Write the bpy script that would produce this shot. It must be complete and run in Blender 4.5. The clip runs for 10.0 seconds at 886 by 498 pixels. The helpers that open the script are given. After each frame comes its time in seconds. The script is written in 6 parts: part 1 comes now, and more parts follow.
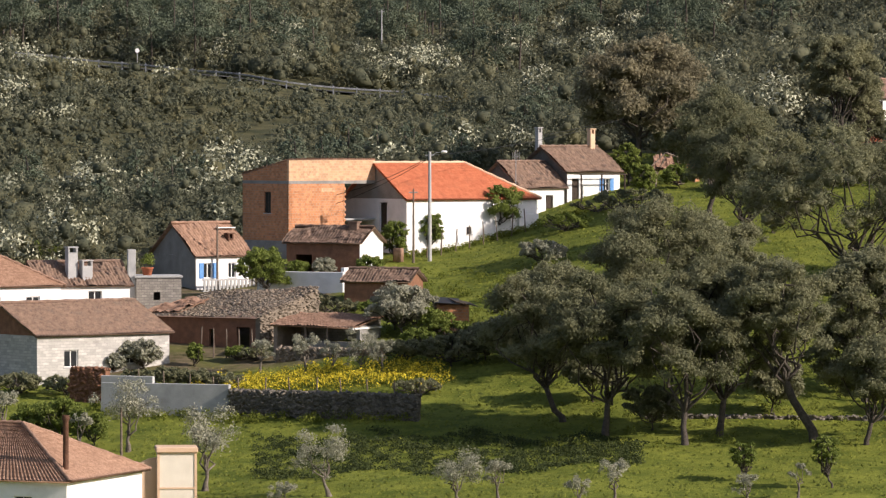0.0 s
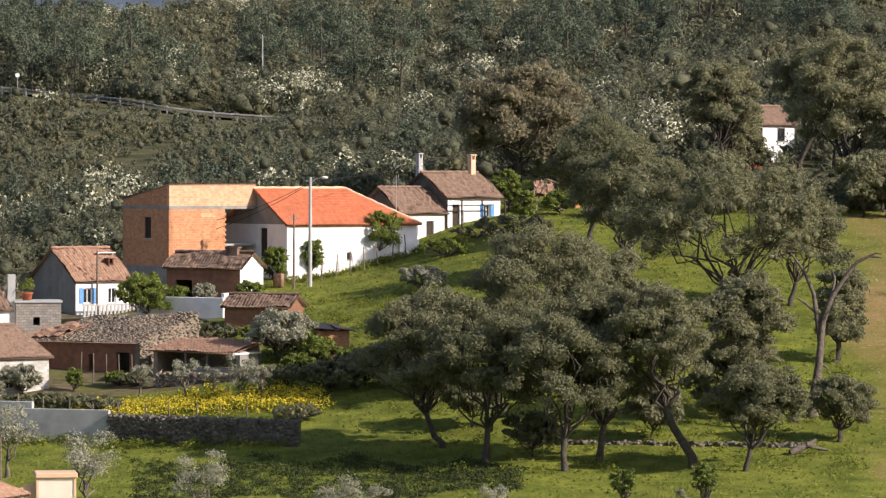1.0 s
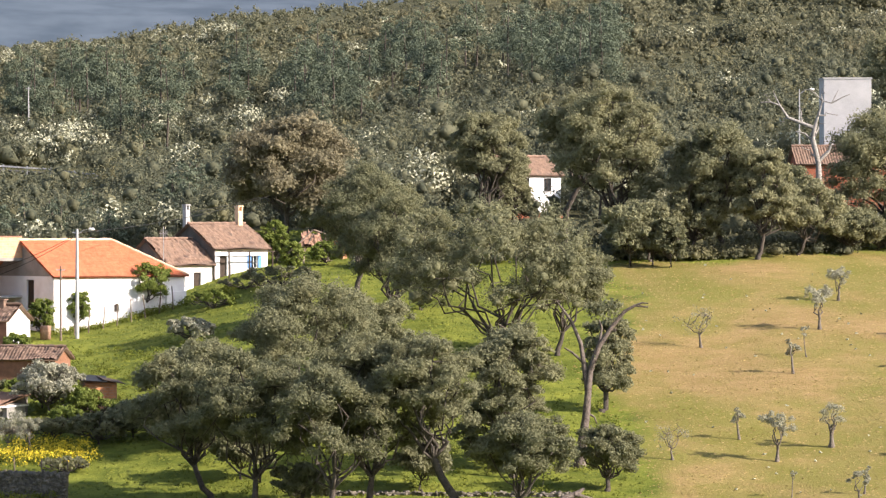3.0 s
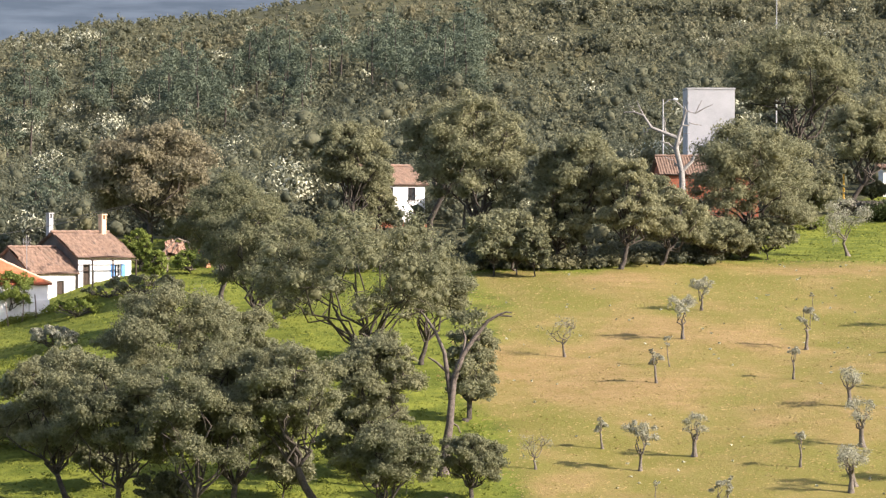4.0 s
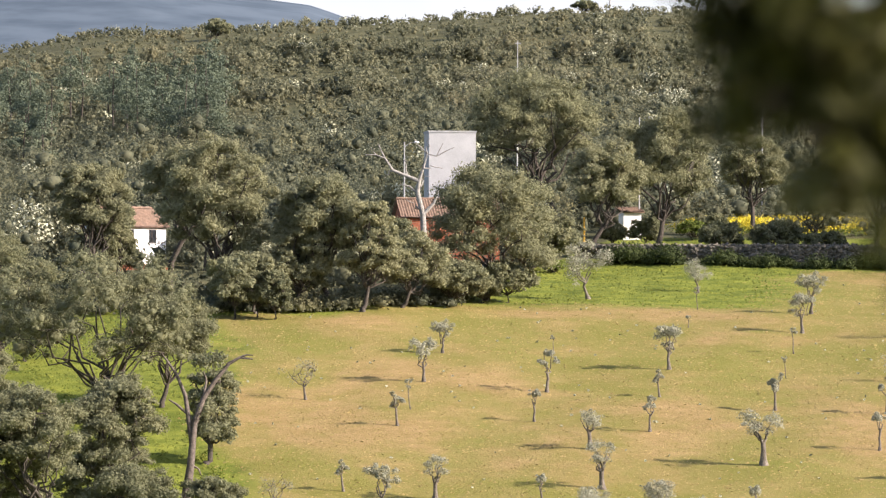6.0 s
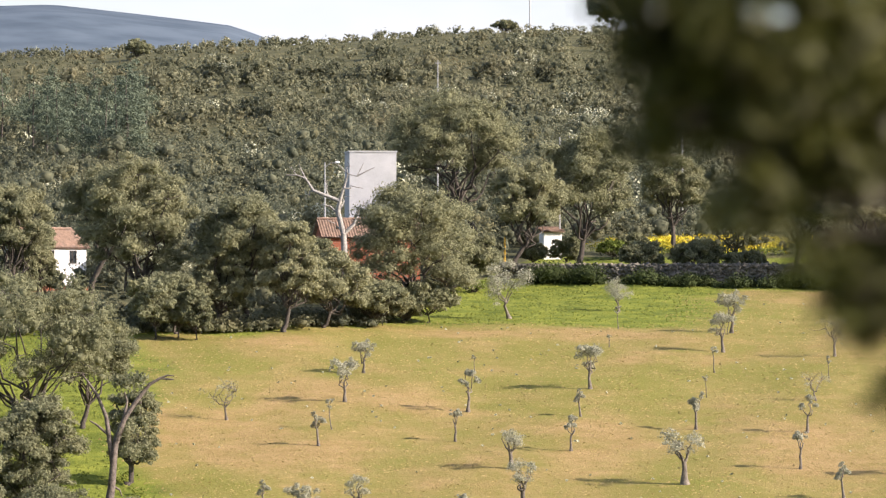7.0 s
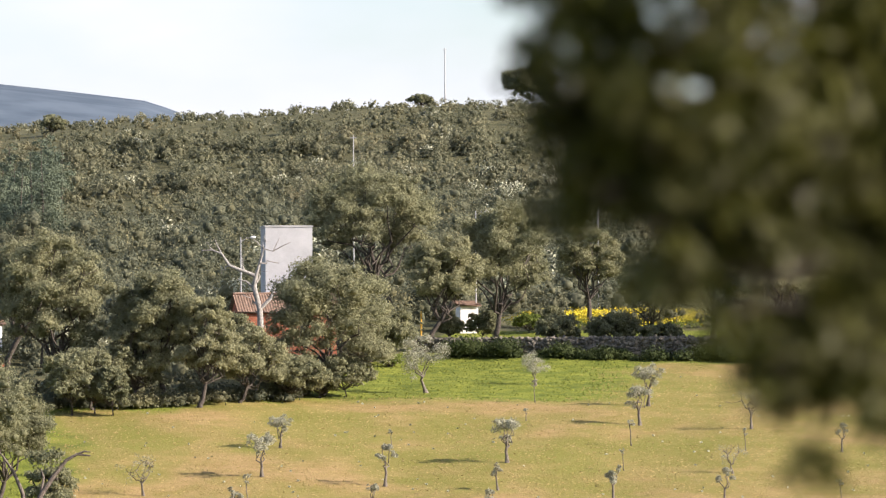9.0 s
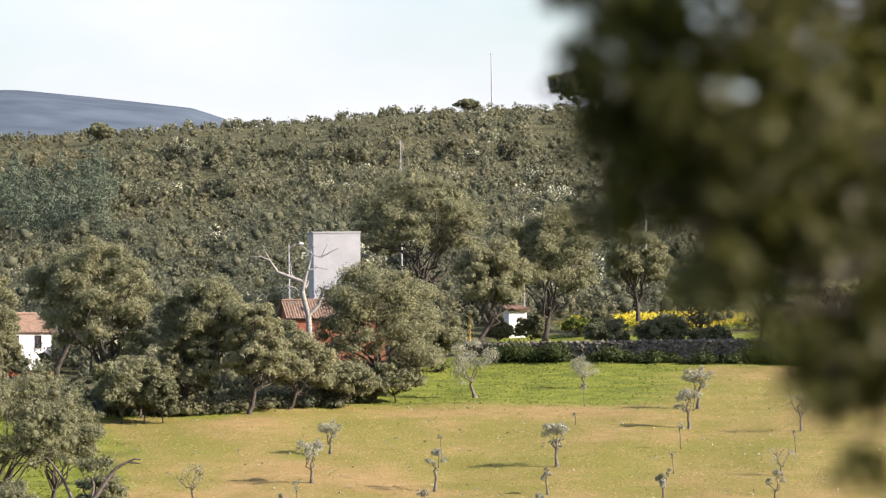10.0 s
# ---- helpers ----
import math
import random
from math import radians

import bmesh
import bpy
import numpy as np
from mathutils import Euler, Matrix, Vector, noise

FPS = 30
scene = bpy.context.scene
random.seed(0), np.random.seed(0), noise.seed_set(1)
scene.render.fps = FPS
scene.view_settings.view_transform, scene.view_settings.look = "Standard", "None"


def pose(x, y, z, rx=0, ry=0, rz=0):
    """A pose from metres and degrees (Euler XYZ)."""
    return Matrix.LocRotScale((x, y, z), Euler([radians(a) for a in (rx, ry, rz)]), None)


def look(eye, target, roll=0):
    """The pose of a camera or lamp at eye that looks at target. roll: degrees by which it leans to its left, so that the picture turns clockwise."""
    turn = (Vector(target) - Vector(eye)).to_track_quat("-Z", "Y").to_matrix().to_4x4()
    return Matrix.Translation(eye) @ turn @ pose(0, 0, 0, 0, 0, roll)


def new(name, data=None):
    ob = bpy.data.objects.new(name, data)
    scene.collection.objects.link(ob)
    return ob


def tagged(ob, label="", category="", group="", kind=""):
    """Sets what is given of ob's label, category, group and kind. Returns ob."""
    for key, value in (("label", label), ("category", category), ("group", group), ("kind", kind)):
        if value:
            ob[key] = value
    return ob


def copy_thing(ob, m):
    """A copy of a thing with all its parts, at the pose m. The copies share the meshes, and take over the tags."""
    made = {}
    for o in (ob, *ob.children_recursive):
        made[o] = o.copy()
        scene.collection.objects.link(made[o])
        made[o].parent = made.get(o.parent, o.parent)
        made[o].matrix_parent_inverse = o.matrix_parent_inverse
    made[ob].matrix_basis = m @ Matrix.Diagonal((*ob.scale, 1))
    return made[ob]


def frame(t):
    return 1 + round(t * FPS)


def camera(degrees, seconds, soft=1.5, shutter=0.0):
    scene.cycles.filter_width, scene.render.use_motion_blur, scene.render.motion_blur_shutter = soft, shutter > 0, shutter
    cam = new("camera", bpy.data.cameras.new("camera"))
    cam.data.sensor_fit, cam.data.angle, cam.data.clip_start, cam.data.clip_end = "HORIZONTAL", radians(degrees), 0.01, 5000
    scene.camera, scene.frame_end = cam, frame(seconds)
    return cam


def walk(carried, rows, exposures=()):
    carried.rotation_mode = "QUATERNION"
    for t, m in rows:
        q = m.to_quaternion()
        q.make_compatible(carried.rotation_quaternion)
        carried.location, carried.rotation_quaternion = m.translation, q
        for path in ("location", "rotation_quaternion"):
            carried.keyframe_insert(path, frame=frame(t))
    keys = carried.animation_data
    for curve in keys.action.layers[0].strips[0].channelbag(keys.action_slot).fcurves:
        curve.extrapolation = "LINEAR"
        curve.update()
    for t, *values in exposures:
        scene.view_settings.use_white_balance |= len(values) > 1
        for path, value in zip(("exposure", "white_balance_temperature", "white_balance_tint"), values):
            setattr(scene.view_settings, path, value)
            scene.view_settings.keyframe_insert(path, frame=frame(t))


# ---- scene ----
FOV = 10.5
cam = camera(FOV, 10.0, soft=1.3)
cam.data.dof.use_dof = True
cam.data.dof.focus_distance = 380.0
cam.data.dof.aperture_fstop = 11.0

TURNS = [
    (0, -6.373, -1.299, 0.012),
    (0.5, -5.887, -1.096, 0.146),
    (1, -4.952, -0.991, 0.170),
    (1.5, -3.628, -0.931, 0.269),
    (2, -3.069, -0.800, 0.069),
    (2.5, -2.691, -0.585, -0.065),
    (3.8, -0.957, -0.229, 0.105),
    (4, -0.572, -0.274, 0.111),
    (4.5, -0.000, -0.611, 0.093),
    (5, 0.539, -0.711, 0.226),
    (5.5, 1.438, -0.071, 0.304),
    (6, 2.501, 0.240, 0.180),
    (7.3, 3.753, 0.533, 0.018),
    (7.5, 4.040, 0.571, -0.008),
    (8, 4.611, 0.830, -0.194),
    (8.5, 4.832, 1.165, -0.137),
    (9, 4.440, 1.359, -0.258),
    (9.5, 4.468, 1.546, -0.345),
    (10, 3.870, 1.422, -0.735),
]
# ---- the lie of the land: heights over rings (metres from the hilltop) and bearings (degrees) ----
EYE = (0.0, 0.3, 40.0)
BEARINGS = np.array([-180, -12.0, -9.3, -6.6, -3.9, -1.2, 1.45, 4.1, 8.2, 11.0, 180])
RINGS = np.array([0, 8, 40, 100, 200, 300, 345, 400, 430, 455, 480, 520, 650, 800, 1000, 1300, 2000, 4800])
_head = [[38.3] * 11, [37.0] * 11, [29.0] * 11, [15.0] * 11, [4.0] * 11]
_near = [[5, 4.2, 4.6, 5.4, 6.0, 6.2, 6.2, 6.2, 6.2, 6.2, 5], [8, 7.7, 8.2, 10.0, 11.2, 11.5, 11.5, 11.5, 11.5, 11.5, 8],
         [12, 11.5, 12.3, 13.4, 16.5, 17.5, 17.5, 16.8, 16.5, 16.5, 12]]
_mid = [[12, 10.5, 12.0, 15.2, 18.0, 18.8, 18.6, 18.0, 17.8, 17.8, 12], [12, 10.0, 11.5, 15.4, 18.4, 19.6, 19.4, 18.8, 18.7, 18.7, 12],
        [12, 10.0, 11.0, 15.0, 18.6, 20.2, 20.4, 20.6, 20.6, 20.6, 12], [14, 10.5, 11.0, 14.4, 18.4, 21.0, 21.6, 21.4, 21.4, 21.4, 14]]
_far = [[22, 20.0, 18.2, 15.6, 17.5, 22.5, 24.5, 25, 26, 26, 22], [24, 22.0, 23.5, 23.5, 26.5, 30.5, 32, 33, 33, 33, 24],
        [26, 15.6, 23.0, 28.4, 34.9, 40.9, 43.3, 45.8, 43.8, 43, 26], [16] * 11, [8] * 11, [4] * 11]
HEIGHTS = np.array(_head + _near + _mid + _far)


def land(x, y):
    """Height of the ground, from a smooth reading of the ring table."""
    x, y = np.asarray(x, float), np.asarray(y, float)
    d, b = np.hypot(x, y), np.degrees(np.arctan2(x, y))
    i = np.clip(np.searchsorted(RINGS, d) - 1, 0, len(RINGS) - 2)
    j = np.clip(np.searchsorted(BEARINGS, b) - 1, 0, len(BEARINGS) - 2)
    s = np.clip((d - RINGS[i]) / (RINGS[i + 1] - RINGS[i]), 0, 1)
    q = np.clip((b - BEARINGS[j]) / (BEARINGS[j + 1] - BEARINGS[j]), 0, 1)
    q = q * q * (3 - 2 * q)

    def ring(k):
        k = np.clip(k, 0, len(RINGS) - 1)
        return HEIGHTS[k, j] * (1 - q) + HEIGHTS[k, j + 1] * q

    h0, h1, step = ring(i), ring(i + 1), RINGS[i + 1] - RINGS[i]
    up, down = np.clip(i + 2, 0, len(RINGS) - 1), np.clip(i - 1, 0, len(RINGS) - 1)
    m0 = (h1 - ring(i - 1)) / np.maximum(RINGS[i + 1] - RINGS[down], 1) * step
    m1 = (ring(i + 2) - h0) / np.maximum(RINGS[up] - RINGS[i], 1) * step
    z = (2 * s**3 - 3 * s**2 + 1) * h0 + (s**3 - 2 * s**2 + s) * m0 + (3 * s**2 - 2 * s**3) * h1 + (s**3 - s**2) * m1
    z = z + 0.0469 * np.minimum(d, 1050)  # the whole far side leans up from the valley
    return z + 0.12 * np.sin(x * 0.31 + y * 0.11) * np.sin(y * 0.23 - x * 0.07) * np.clip(d / 300, 0, 1)

EXPOSURES = [(t, stops, 6330, 16.5) for t, stops in ((0, -0.15), (1.0, 0.04), (1.5, 0.27), (2.5, 0.66), (4.5, 0.8), (5.5, 0.8), (10.0, 0.75))]


def stand(t, turn, tilt, roll):
    """A row of the walk: the camera turns where it stands (degrees to the right, up, clockwise)."""
    a, e = radians(turn), radians(tilt)
    way = Vector((math.sin(a) * math.cos(e), math.cos(a) * math.cos(e), math.sin(e)))
    return t, look(EYE, Vector(EYE) + 100 * way, roll)


walk(cam, [stand(*row) for row in TURNS], EXPOSURES)

# ---- sun and sky ----
SUN_TURN, SUN_UP = 109.0, 28.0  # bearing clockwise from the view's axis, height
sun = new("sun", bpy.data.lights.new("sun", "SUN"))
sun.data.energy, sun.data.angle, sun.data.color = 6.5, radians(0.6), (1.0, 0.89, 0.75)
sun_way = Vector((math.sin(radians(SUN_TURN)) * math.cos(radians(SUN_UP)), math.cos(radians(SUN_TURN)) * math.cos(radians(SUN_UP)), math.sin(radians(SUN_UP))))
sun.matrix_world = look(sun_way * 300 + Vector((0, 350, 40)), (0, 350, 40))
world = bpy.data.worlds.new("sky")
scene.world = world
world.use_nodes = True
wn, wl = world.node_tree.nodes, world.node_tree.links
sky = wn.new("ShaderNodeTexSky")
sky.sky_type, sky.sun_disc = "NISHITA", False
sky.sun_elevation, sky.sun_rotation = radians(SUN_UP), radians(SUN_TURN)
sky.air_density, sky.dust_density, sky.altitude = 1.0, 2.0, 200
back = wn["Background"]
back.inputs["Strength"].default_value = 0.14
tc, cl, cr, mx = wn.new("ShaderNodeTexCoord"), wn.new("ShaderNodeTexNoise"), wn.new("ShaderNodeValToRGB"), wn.new("ShaderNodeMix")
mapping = wn.new("ShaderNodeMapping")
mapping.inputs["Scale"].default_value = (9, 9, 22)
mapping.inputs["Location"].default_value = (0.3, 0.0, 0.6)
cl.inputs["Scale"].default_value, cl.inputs["Detail"].default_value, cl.inputs["Roughness"].default_value = 1.0, 5, 0.5
cr.color_ramp.elements[0].position, cr.color_ramp.elements[1].position = 0.36, 0.68
mx.data_type = "RGBA"
mx.inputs[7].default_value = (4.2, 4.35, 4.5, 1)
height, bank, cover = wn.new("ShaderNodeSeparateXYZ"), wn.new("ShaderNodeMapRange"), wn.new("ShaderNodeMath")
bank.inputs["From Min"].default_value, bank.inputs["From Max"].default_value = 0.10, 0.30  # the cloud bank thins out with height
bank.inputs["To Min"].default_value, bank.inputs["To Max"].default_value = 1.0, 0.25
cover.operation = "MULTIPLY"
wl.new(tc.outputs["Generated"], mapping.inputs["Vector"])
wl.new(mapping.outputs["Vector"], cl.inputs["Vector"])
wl.new(cl.outputs["Fac"], cr.inputs["Fac"])
wl.new(tc.outputs["Generated"], height.inputs[0])
wl.new(height.outputs["Z"], bank.inputs["Value"])
wl.new(cr.outputs["Color"], cover.inputs[0])
wl.new(bank.outputs[0], cover.inputs[1])
wl.new(cover.outputs[0], mx.inputs[0])
wl.new(sky.outputs["Color"], mx.inputs[6])
wl.new(mx.outputs[2], back.inputs["Color"])


# ---- materials ----
def material(name, dark, light, scale=2.0, rough=0.85, bump=0.3, fine=25.0, stain=None, metal=0.0, stains=0.5, island=0.0, leaf=0.0, rand=0.0):
    """A worn surface: two tones mixed by coarse and fine noise, with stains and relief. leaf: share of light let through."""
    m = bpy.data.materials.new(name)
    m.use_nodes = True
    n, l = m.node_tree.nodes, m.node_tree.links
    p = n["Principled BSDF"]
    p.inputs["Roughness"].default_value, p.inputs["Metallic"].default_value = rough, metal
    p.inputs["Specular IOR Level"].default_value = 0.25
    at = n.new("ShaderNodeTexCoord")
    a, b = n.new("ShaderNodeTexNoise"), n.new("ShaderNodeTexNoise")
    a.inputs["Scale"].default_value, a.inputs["Detail"].default_value = scale, 6
    b.inputs["Scale"].default_value, b.inputs["Detail"].default_value = fine, 3
    for k in (a, b):
        l.new(at.outputs["Object"], k.inputs["Vector"])
    s = n.new("ShaderNodeMath")
    s.operation = "ADD"
    l.new(a.outputs["Fac"], s.inputs[0])
    l.new(b.outputs["Fac"], s.inputs[1])
    last = s.outputs[0]
    for share, socket in ((island, ("ShaderNodeNewGeometry", "Random Per Island")), (rand, ("ShaderNodeObjectInfo", "Random"))):
        if share:
            g, w = n.new(socket[0]), n.new("ShaderNodeMath")
            w.operation = "MULTIPLY_ADD"
            l.new(g.outputs[socket[1]], w.inputs[0])
            w.inputs[1].default_value = share
            l.new(last, w.inputs[2])
            last = w.outputs[0]
    r = n.new("ShaderNodeMapRange")
    r.inputs["From Min"].default_value, r.inputs["From Max"].default_value = 0.72, 1.28 + island + rand
    l.new(last, r.inputs["Value"])
    c = n.new("ShaderNodeMix")
    c.data_type = "RGBA"
    c.inputs[6].default_value, c.inputs[7].default_value = (*dark, 1), (*light, 1)
    l.new(r.outputs[0], c.inputs[0])
    col = c.outputs[2]
    if stain:
        d, e, f = n.new("ShaderNodeTexNoise"), n.new("ShaderNodeMapRange"), n.new("ShaderNodeMix")
        d.inputs["Scale"].default_value, d.inputs["Detail"].default_value = scale * 0.45, 8
        d.inputs["Roughness"].default_value = 0.7
        l.new(at.outputs["Object"], d.inputs["Vector"])
        e.inputs["From Min"].default_value, e.inputs["From Max"].default_value, e.inputs["To Max"].default_value = 0.5, 0.72, stains
        l.new(d.outputs["Fac"], e.inputs["Value"])
        f.data_type = "RGBA"
        f.inputs[7].default_value = (*stain, 1)
        l.new(e.outputs[0], f.inputs[0])
        l.new(col, f.inputs[6])
        col = f.outputs[2]
    l.new(col, p.inputs["Base Color"])
    if bump:
        k = n.new("ShaderNodeBump")
        k.inputs["Strength"].default_value, k.inputs["Distance"].default_value = bump, 0.03
        l.new(s.outputs[0], k.inputs["Height"])
        l.new(k.outputs["Normal"], p.inputs["Normal"])
    if leaf:
        t, x = n.new("ShaderNodeBsdfTranslucent"), n.new("ShaderNodeMixShader")
        x.inputs[0].default_value = leaf
        l.new(col, t.inputs["Color"])
        l.new(p.outputs[0], x.inputs[1])
        l.new(t.outputs[0], x.inputs[2])
        l.new(x.outputs[0], n["Material Output"].inputs["Surface"])
    return m


WHITEWASH = material("whitewash", (0.80, 0.79, 0.77), (0.90, 0.89, 0.88), 1.2, stain=(0.46, 0.44, 0.41), stains=0.35)
# grey render, deepened so that end walls away from the sun look shaded
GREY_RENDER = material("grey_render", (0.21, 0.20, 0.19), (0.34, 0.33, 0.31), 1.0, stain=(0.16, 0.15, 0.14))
# darker still: shade of the cottage and low house gables put in colour
SHADED_RENDER = material("shaded_render", (0.09, 0.08, 0.07), (0.19, 0.17, 0.15), 1.0, stain=(0.06, 0.055, 0.05))
CONCRETE = material("concrete", (0.34, 0.34, 0.34), (0.5, 0.5, 0.49), 0.8, stain=(0.2, 0.2, 0.2))
PEACH = material("peach_render", (0.62, 0.42, 0.27), (0.72, 0.52, 0.36), 0.8, stain=(0.4, 0.3, 0.22), stains=0.3)
RED_TILE = material("red_tile", (0.38, 0.11, 0.055), (0.57, 0.205, 0.105), 2.5, stain=(0.24, 0.10, 0.06), stains=0.4)
OLD_TILE = material("old_tile", (0.12, 0.08, 0.06), (0.30, 0.20, 0.145), 3.0, stain=(0.12, 0.10, 0.085), stains=0.7)
ORANGE_TILE = material("orange_tile", (0.20, 0.115, 0.075), (0.40, 0.255, 0.18), 3.0, stain=(0.17, 0.10, 0.07), stains=0.6)
STONE = material("stone", (0.11, 0.09, 0.07), (0.38, 0.31, 0.235), 2.0, island=0.5, stain=(0.10, 0.10, 0.08))
# darker copy of STONE: the trees' shade on the walls put into its colour
SHADED_WALL_STONE = material("shaded_wall_stone", (0.06, 0.055, 0.045), (0.24, 0.21, 0.17), 2.0, island=0.5, stain=(0.05, 0.055, 0.035), stains=0.8)
MUD_WALL = material("earth_wall", (0.15, 0.075, 0.045), (0.30, 0.15, 0.09), 2.0, stain=(0.09, 0.06, 0.05))
WOOD = material("weathered_wood", (0.10, 0.075, 0.055), (0.24, 0.19, 0.15), 6.0)
DARK_WOOD = material("dark_wood", (0.03, 0.022, 0.018), (0.08, 0.06, 0.045), 6.0)
BARK = material("bark", (0.035, 0.03, 0.025), (0.11, 0.092, 0.075), 5.0, bump=0.8)
OLIVE_BARK = material("olive_bark", (0.075, 0.062, 0.05), (0.21, 0.18, 0.145), 5.0, bump=0.8)
CORK = material("stripped_bark", (0.05, 0.04, 0.035), (0.20, 0.165, 0.14), 4.0, bump=0.8)
PALE_BARK = material("pale_dead_wood", (0.17, 0.16, 0.145), (0.38, 0.36, 0.33), 5.0, bump=0.8)
OAK_LEAF = material("oak_leaf", (0.115, 0.125, 0.068), (0.285, 0.285, 0.165), 0.7, 0.85, 0, 1.5, stain=(0.25, 0.225, 0.10), stains=0.6, island=0.08, leaf=0.40, rand=0.3)
EDGE_LEAF = material("holm_oak_leaf", (0.15, 0.16, 0.09), (0.345, 0.335, 0.195), 0.6, 0.85, 0, 1.5, stain=(0.28, 0.26, 0.12), stains=0.5, island=0.08, leaf=0.42, rand=0.35)
OLIVE_LEAF = material("olive_leaf", (0.21, 0.21, 0.145), (0.42, 0.415, 0.315), 0.7, 0.6, 0, 6.0, island=0.4, leaf=0.2, rand=0.25)
FRESH_LEAF = material("fresh_leaf", (0.10, 0.14, 0.025), (0.24, 0.28, 0.06), 0.7, 0.7, 0, 6.0, island=0.4, leaf=0.3, rand=0.2)
# greens greyed and blued, so the hillside's distance haze sits in the leaf colour
SCRUB_LEAF = material("scrub_leaf", (0.064, 0.080, 0.058), (0.205, 0.205, 0.125), 0.22, 0.85, 0, 1.5, stain=(0.245, 0.215, 0.095), stains=0.8, island=0.08, leaf=0.42)
HEATH_LEAF = material("heath_leaf", (0.085, 0.094, 0.058), (0.225, 0.220, 0.130), 0.10, 0.7, 0, 0.8, stain=(0.27, 0.235, 0.13), stains=0.7, island=0.08, leaf=0.42)
# bramble green, darkened to carry tree shade along with its own colour
SHADED_BRAMBLE_LEAF = material("shaded_bramble_leaf", (0.028, 0.042, 0.014), (0.075, 0.095, 0.026), 0.4, 0.8, 0, 2.0, island=0.2, leaf=0.25)
FLOWER_WHITE = material("white_blossom", (0.30, 0.31, 0.20), (0.54, 0.54, 0.40), 1.0, 0.8, 0, island=0.3)
FLOWER_YELLOW = material("yellow_blossom", (0.55, 0.42, 0.02), (0.80, 0.66, 0.05), 1.0, 0.8, 0, island=0.3)
GRASS_BLADE = material("grass_blade", (0.075, 0.10, 0.014), (0.22, 0.24, 0.036), 0.3, 0.9, 0, 2.0, island=0.3, leaf=0.25)
METAL = material("dull_metal", (0.3, 0.3, 0.3), (0.48, 0.48, 0.48), 3.0, 0.5, 0.1, metal=0.4)
RAIL = material("galvanised_rail", (0.22, 0.23, 0.24), (0.36, 0.37, 0.39), 3.0, 0.5, 0.1, metal=0.2)
RUST = material("rusted_iron", (0.06, 0.03, 0.02), (0.16, 0.08, 0.05), 4.0, 0.7)
BLUE_PAINT = material("blue_paint", (0.10, 0.25, 0.55), (0.18, 0.38, 0.70), 3.0)
DARK_GLASS = material("dark_glass", (0.02, 0.022, 0.025), (0.035, 0.038, 0.04), 3.0, 0.15, 0)
CABLE = material("black_cable", (0.02, 0.02, 0.02), (0.03, 0.03, 0.03), 3.0, 0.6, 0)


def brick_material(name, a, b, mortar, bw=0.30, bh=0.20):
    m = material(name, a, b, 1.5)
    n, l = m.node_tree.nodes, m.node_tree.links
    p = n["Principled BSDF"]
    old = p.inputs["Base Color"].links[0].from_socket
    at, sx, cx = n.new("ShaderNodeTexCoord"), n.new("ShaderNodeSeparateXYZ"), n.new("ShaderNodeCombineXYZ")
    add, bt, mxr = n.new("ShaderNodeMath"), n.new("ShaderNodeTexBrick"), n.new("ShaderNodeMix")
    l.new(at.outputs["Object"], sx.inputs[0])
    l.new(sx.outputs["X"], add.inputs[0])
    l.new(sx.outputs["Y"], add.inputs[1])
    l.new(add.outputs[0], cx.inputs["X"])
    l.new(sx.outputs["Z"], cx.inputs["Y"])
    l.new(cx.outputs[0], bt.inputs["Vector"])
    bt.inputs["Scale"].default_value, bt.inputs["Brick Width"].default_value, bt.inputs["Row Height"].default_value = 1.0, bw, bh
    bt.inputs["Mortar Size"].default_value = 0.014
    bt.inputs["Color1"].default_value, bt.inputs["Color2"].default_value = (0.75, 0.75, 0.75, 1), (1.1, 1.1, 1.1, 1)
    mul = n.new("ShaderNodeMix")
    mul.data_type, mul.blend_type = "RGBA", "MULTIPLY"
    mul.inputs[0].default_value = 1.0
    l.new(old, mul.inputs[6])
    l.new(bt.outputs["Color"], mul.inputs[7])
    mxr.data_type = "RGBA"
    mxr.inputs[7].default_value = (*mortar, 1)
    l.new(bt.outputs["Fac"], mxr.inputs[0])
    l.new(mul.outputs[2], mxr.inputs[6])
    l.new(mxr.outputs[2], p.inputs["Base Color"])
    return m


BRICK = brick_material("hollow_brick", (0.50, 0.20, 0.085), (0.66, 0.31, 0.15), (0.42, 0.30, 0.22))
PALE_BRICK = brick_material("pale_hollow_brick", (0.58, 0.33, 0.18), (0.70, 0.43, 0.26), (0.52, 0.40, 0.29))
RED_BRICK = brick_material("red_brick", (0.24, 0.065, 0.035), (0.40, 0.13, 0.065), (0.25, 0.14, 0.10))
BLOCK = brick_material("concrete_block", (0.42, 0.40, 0.37), (0.60, 0.58, 0.54), (0.36, 0.35, 0.33), 0.5, 0.2)
ROUGH_BLOCK = brick_material("grey_block", (0.22, 0.20, 0.18), (0.36, 0.33, 0.29), (0.15, 0.14, 0.13), 0.4, 0.2)


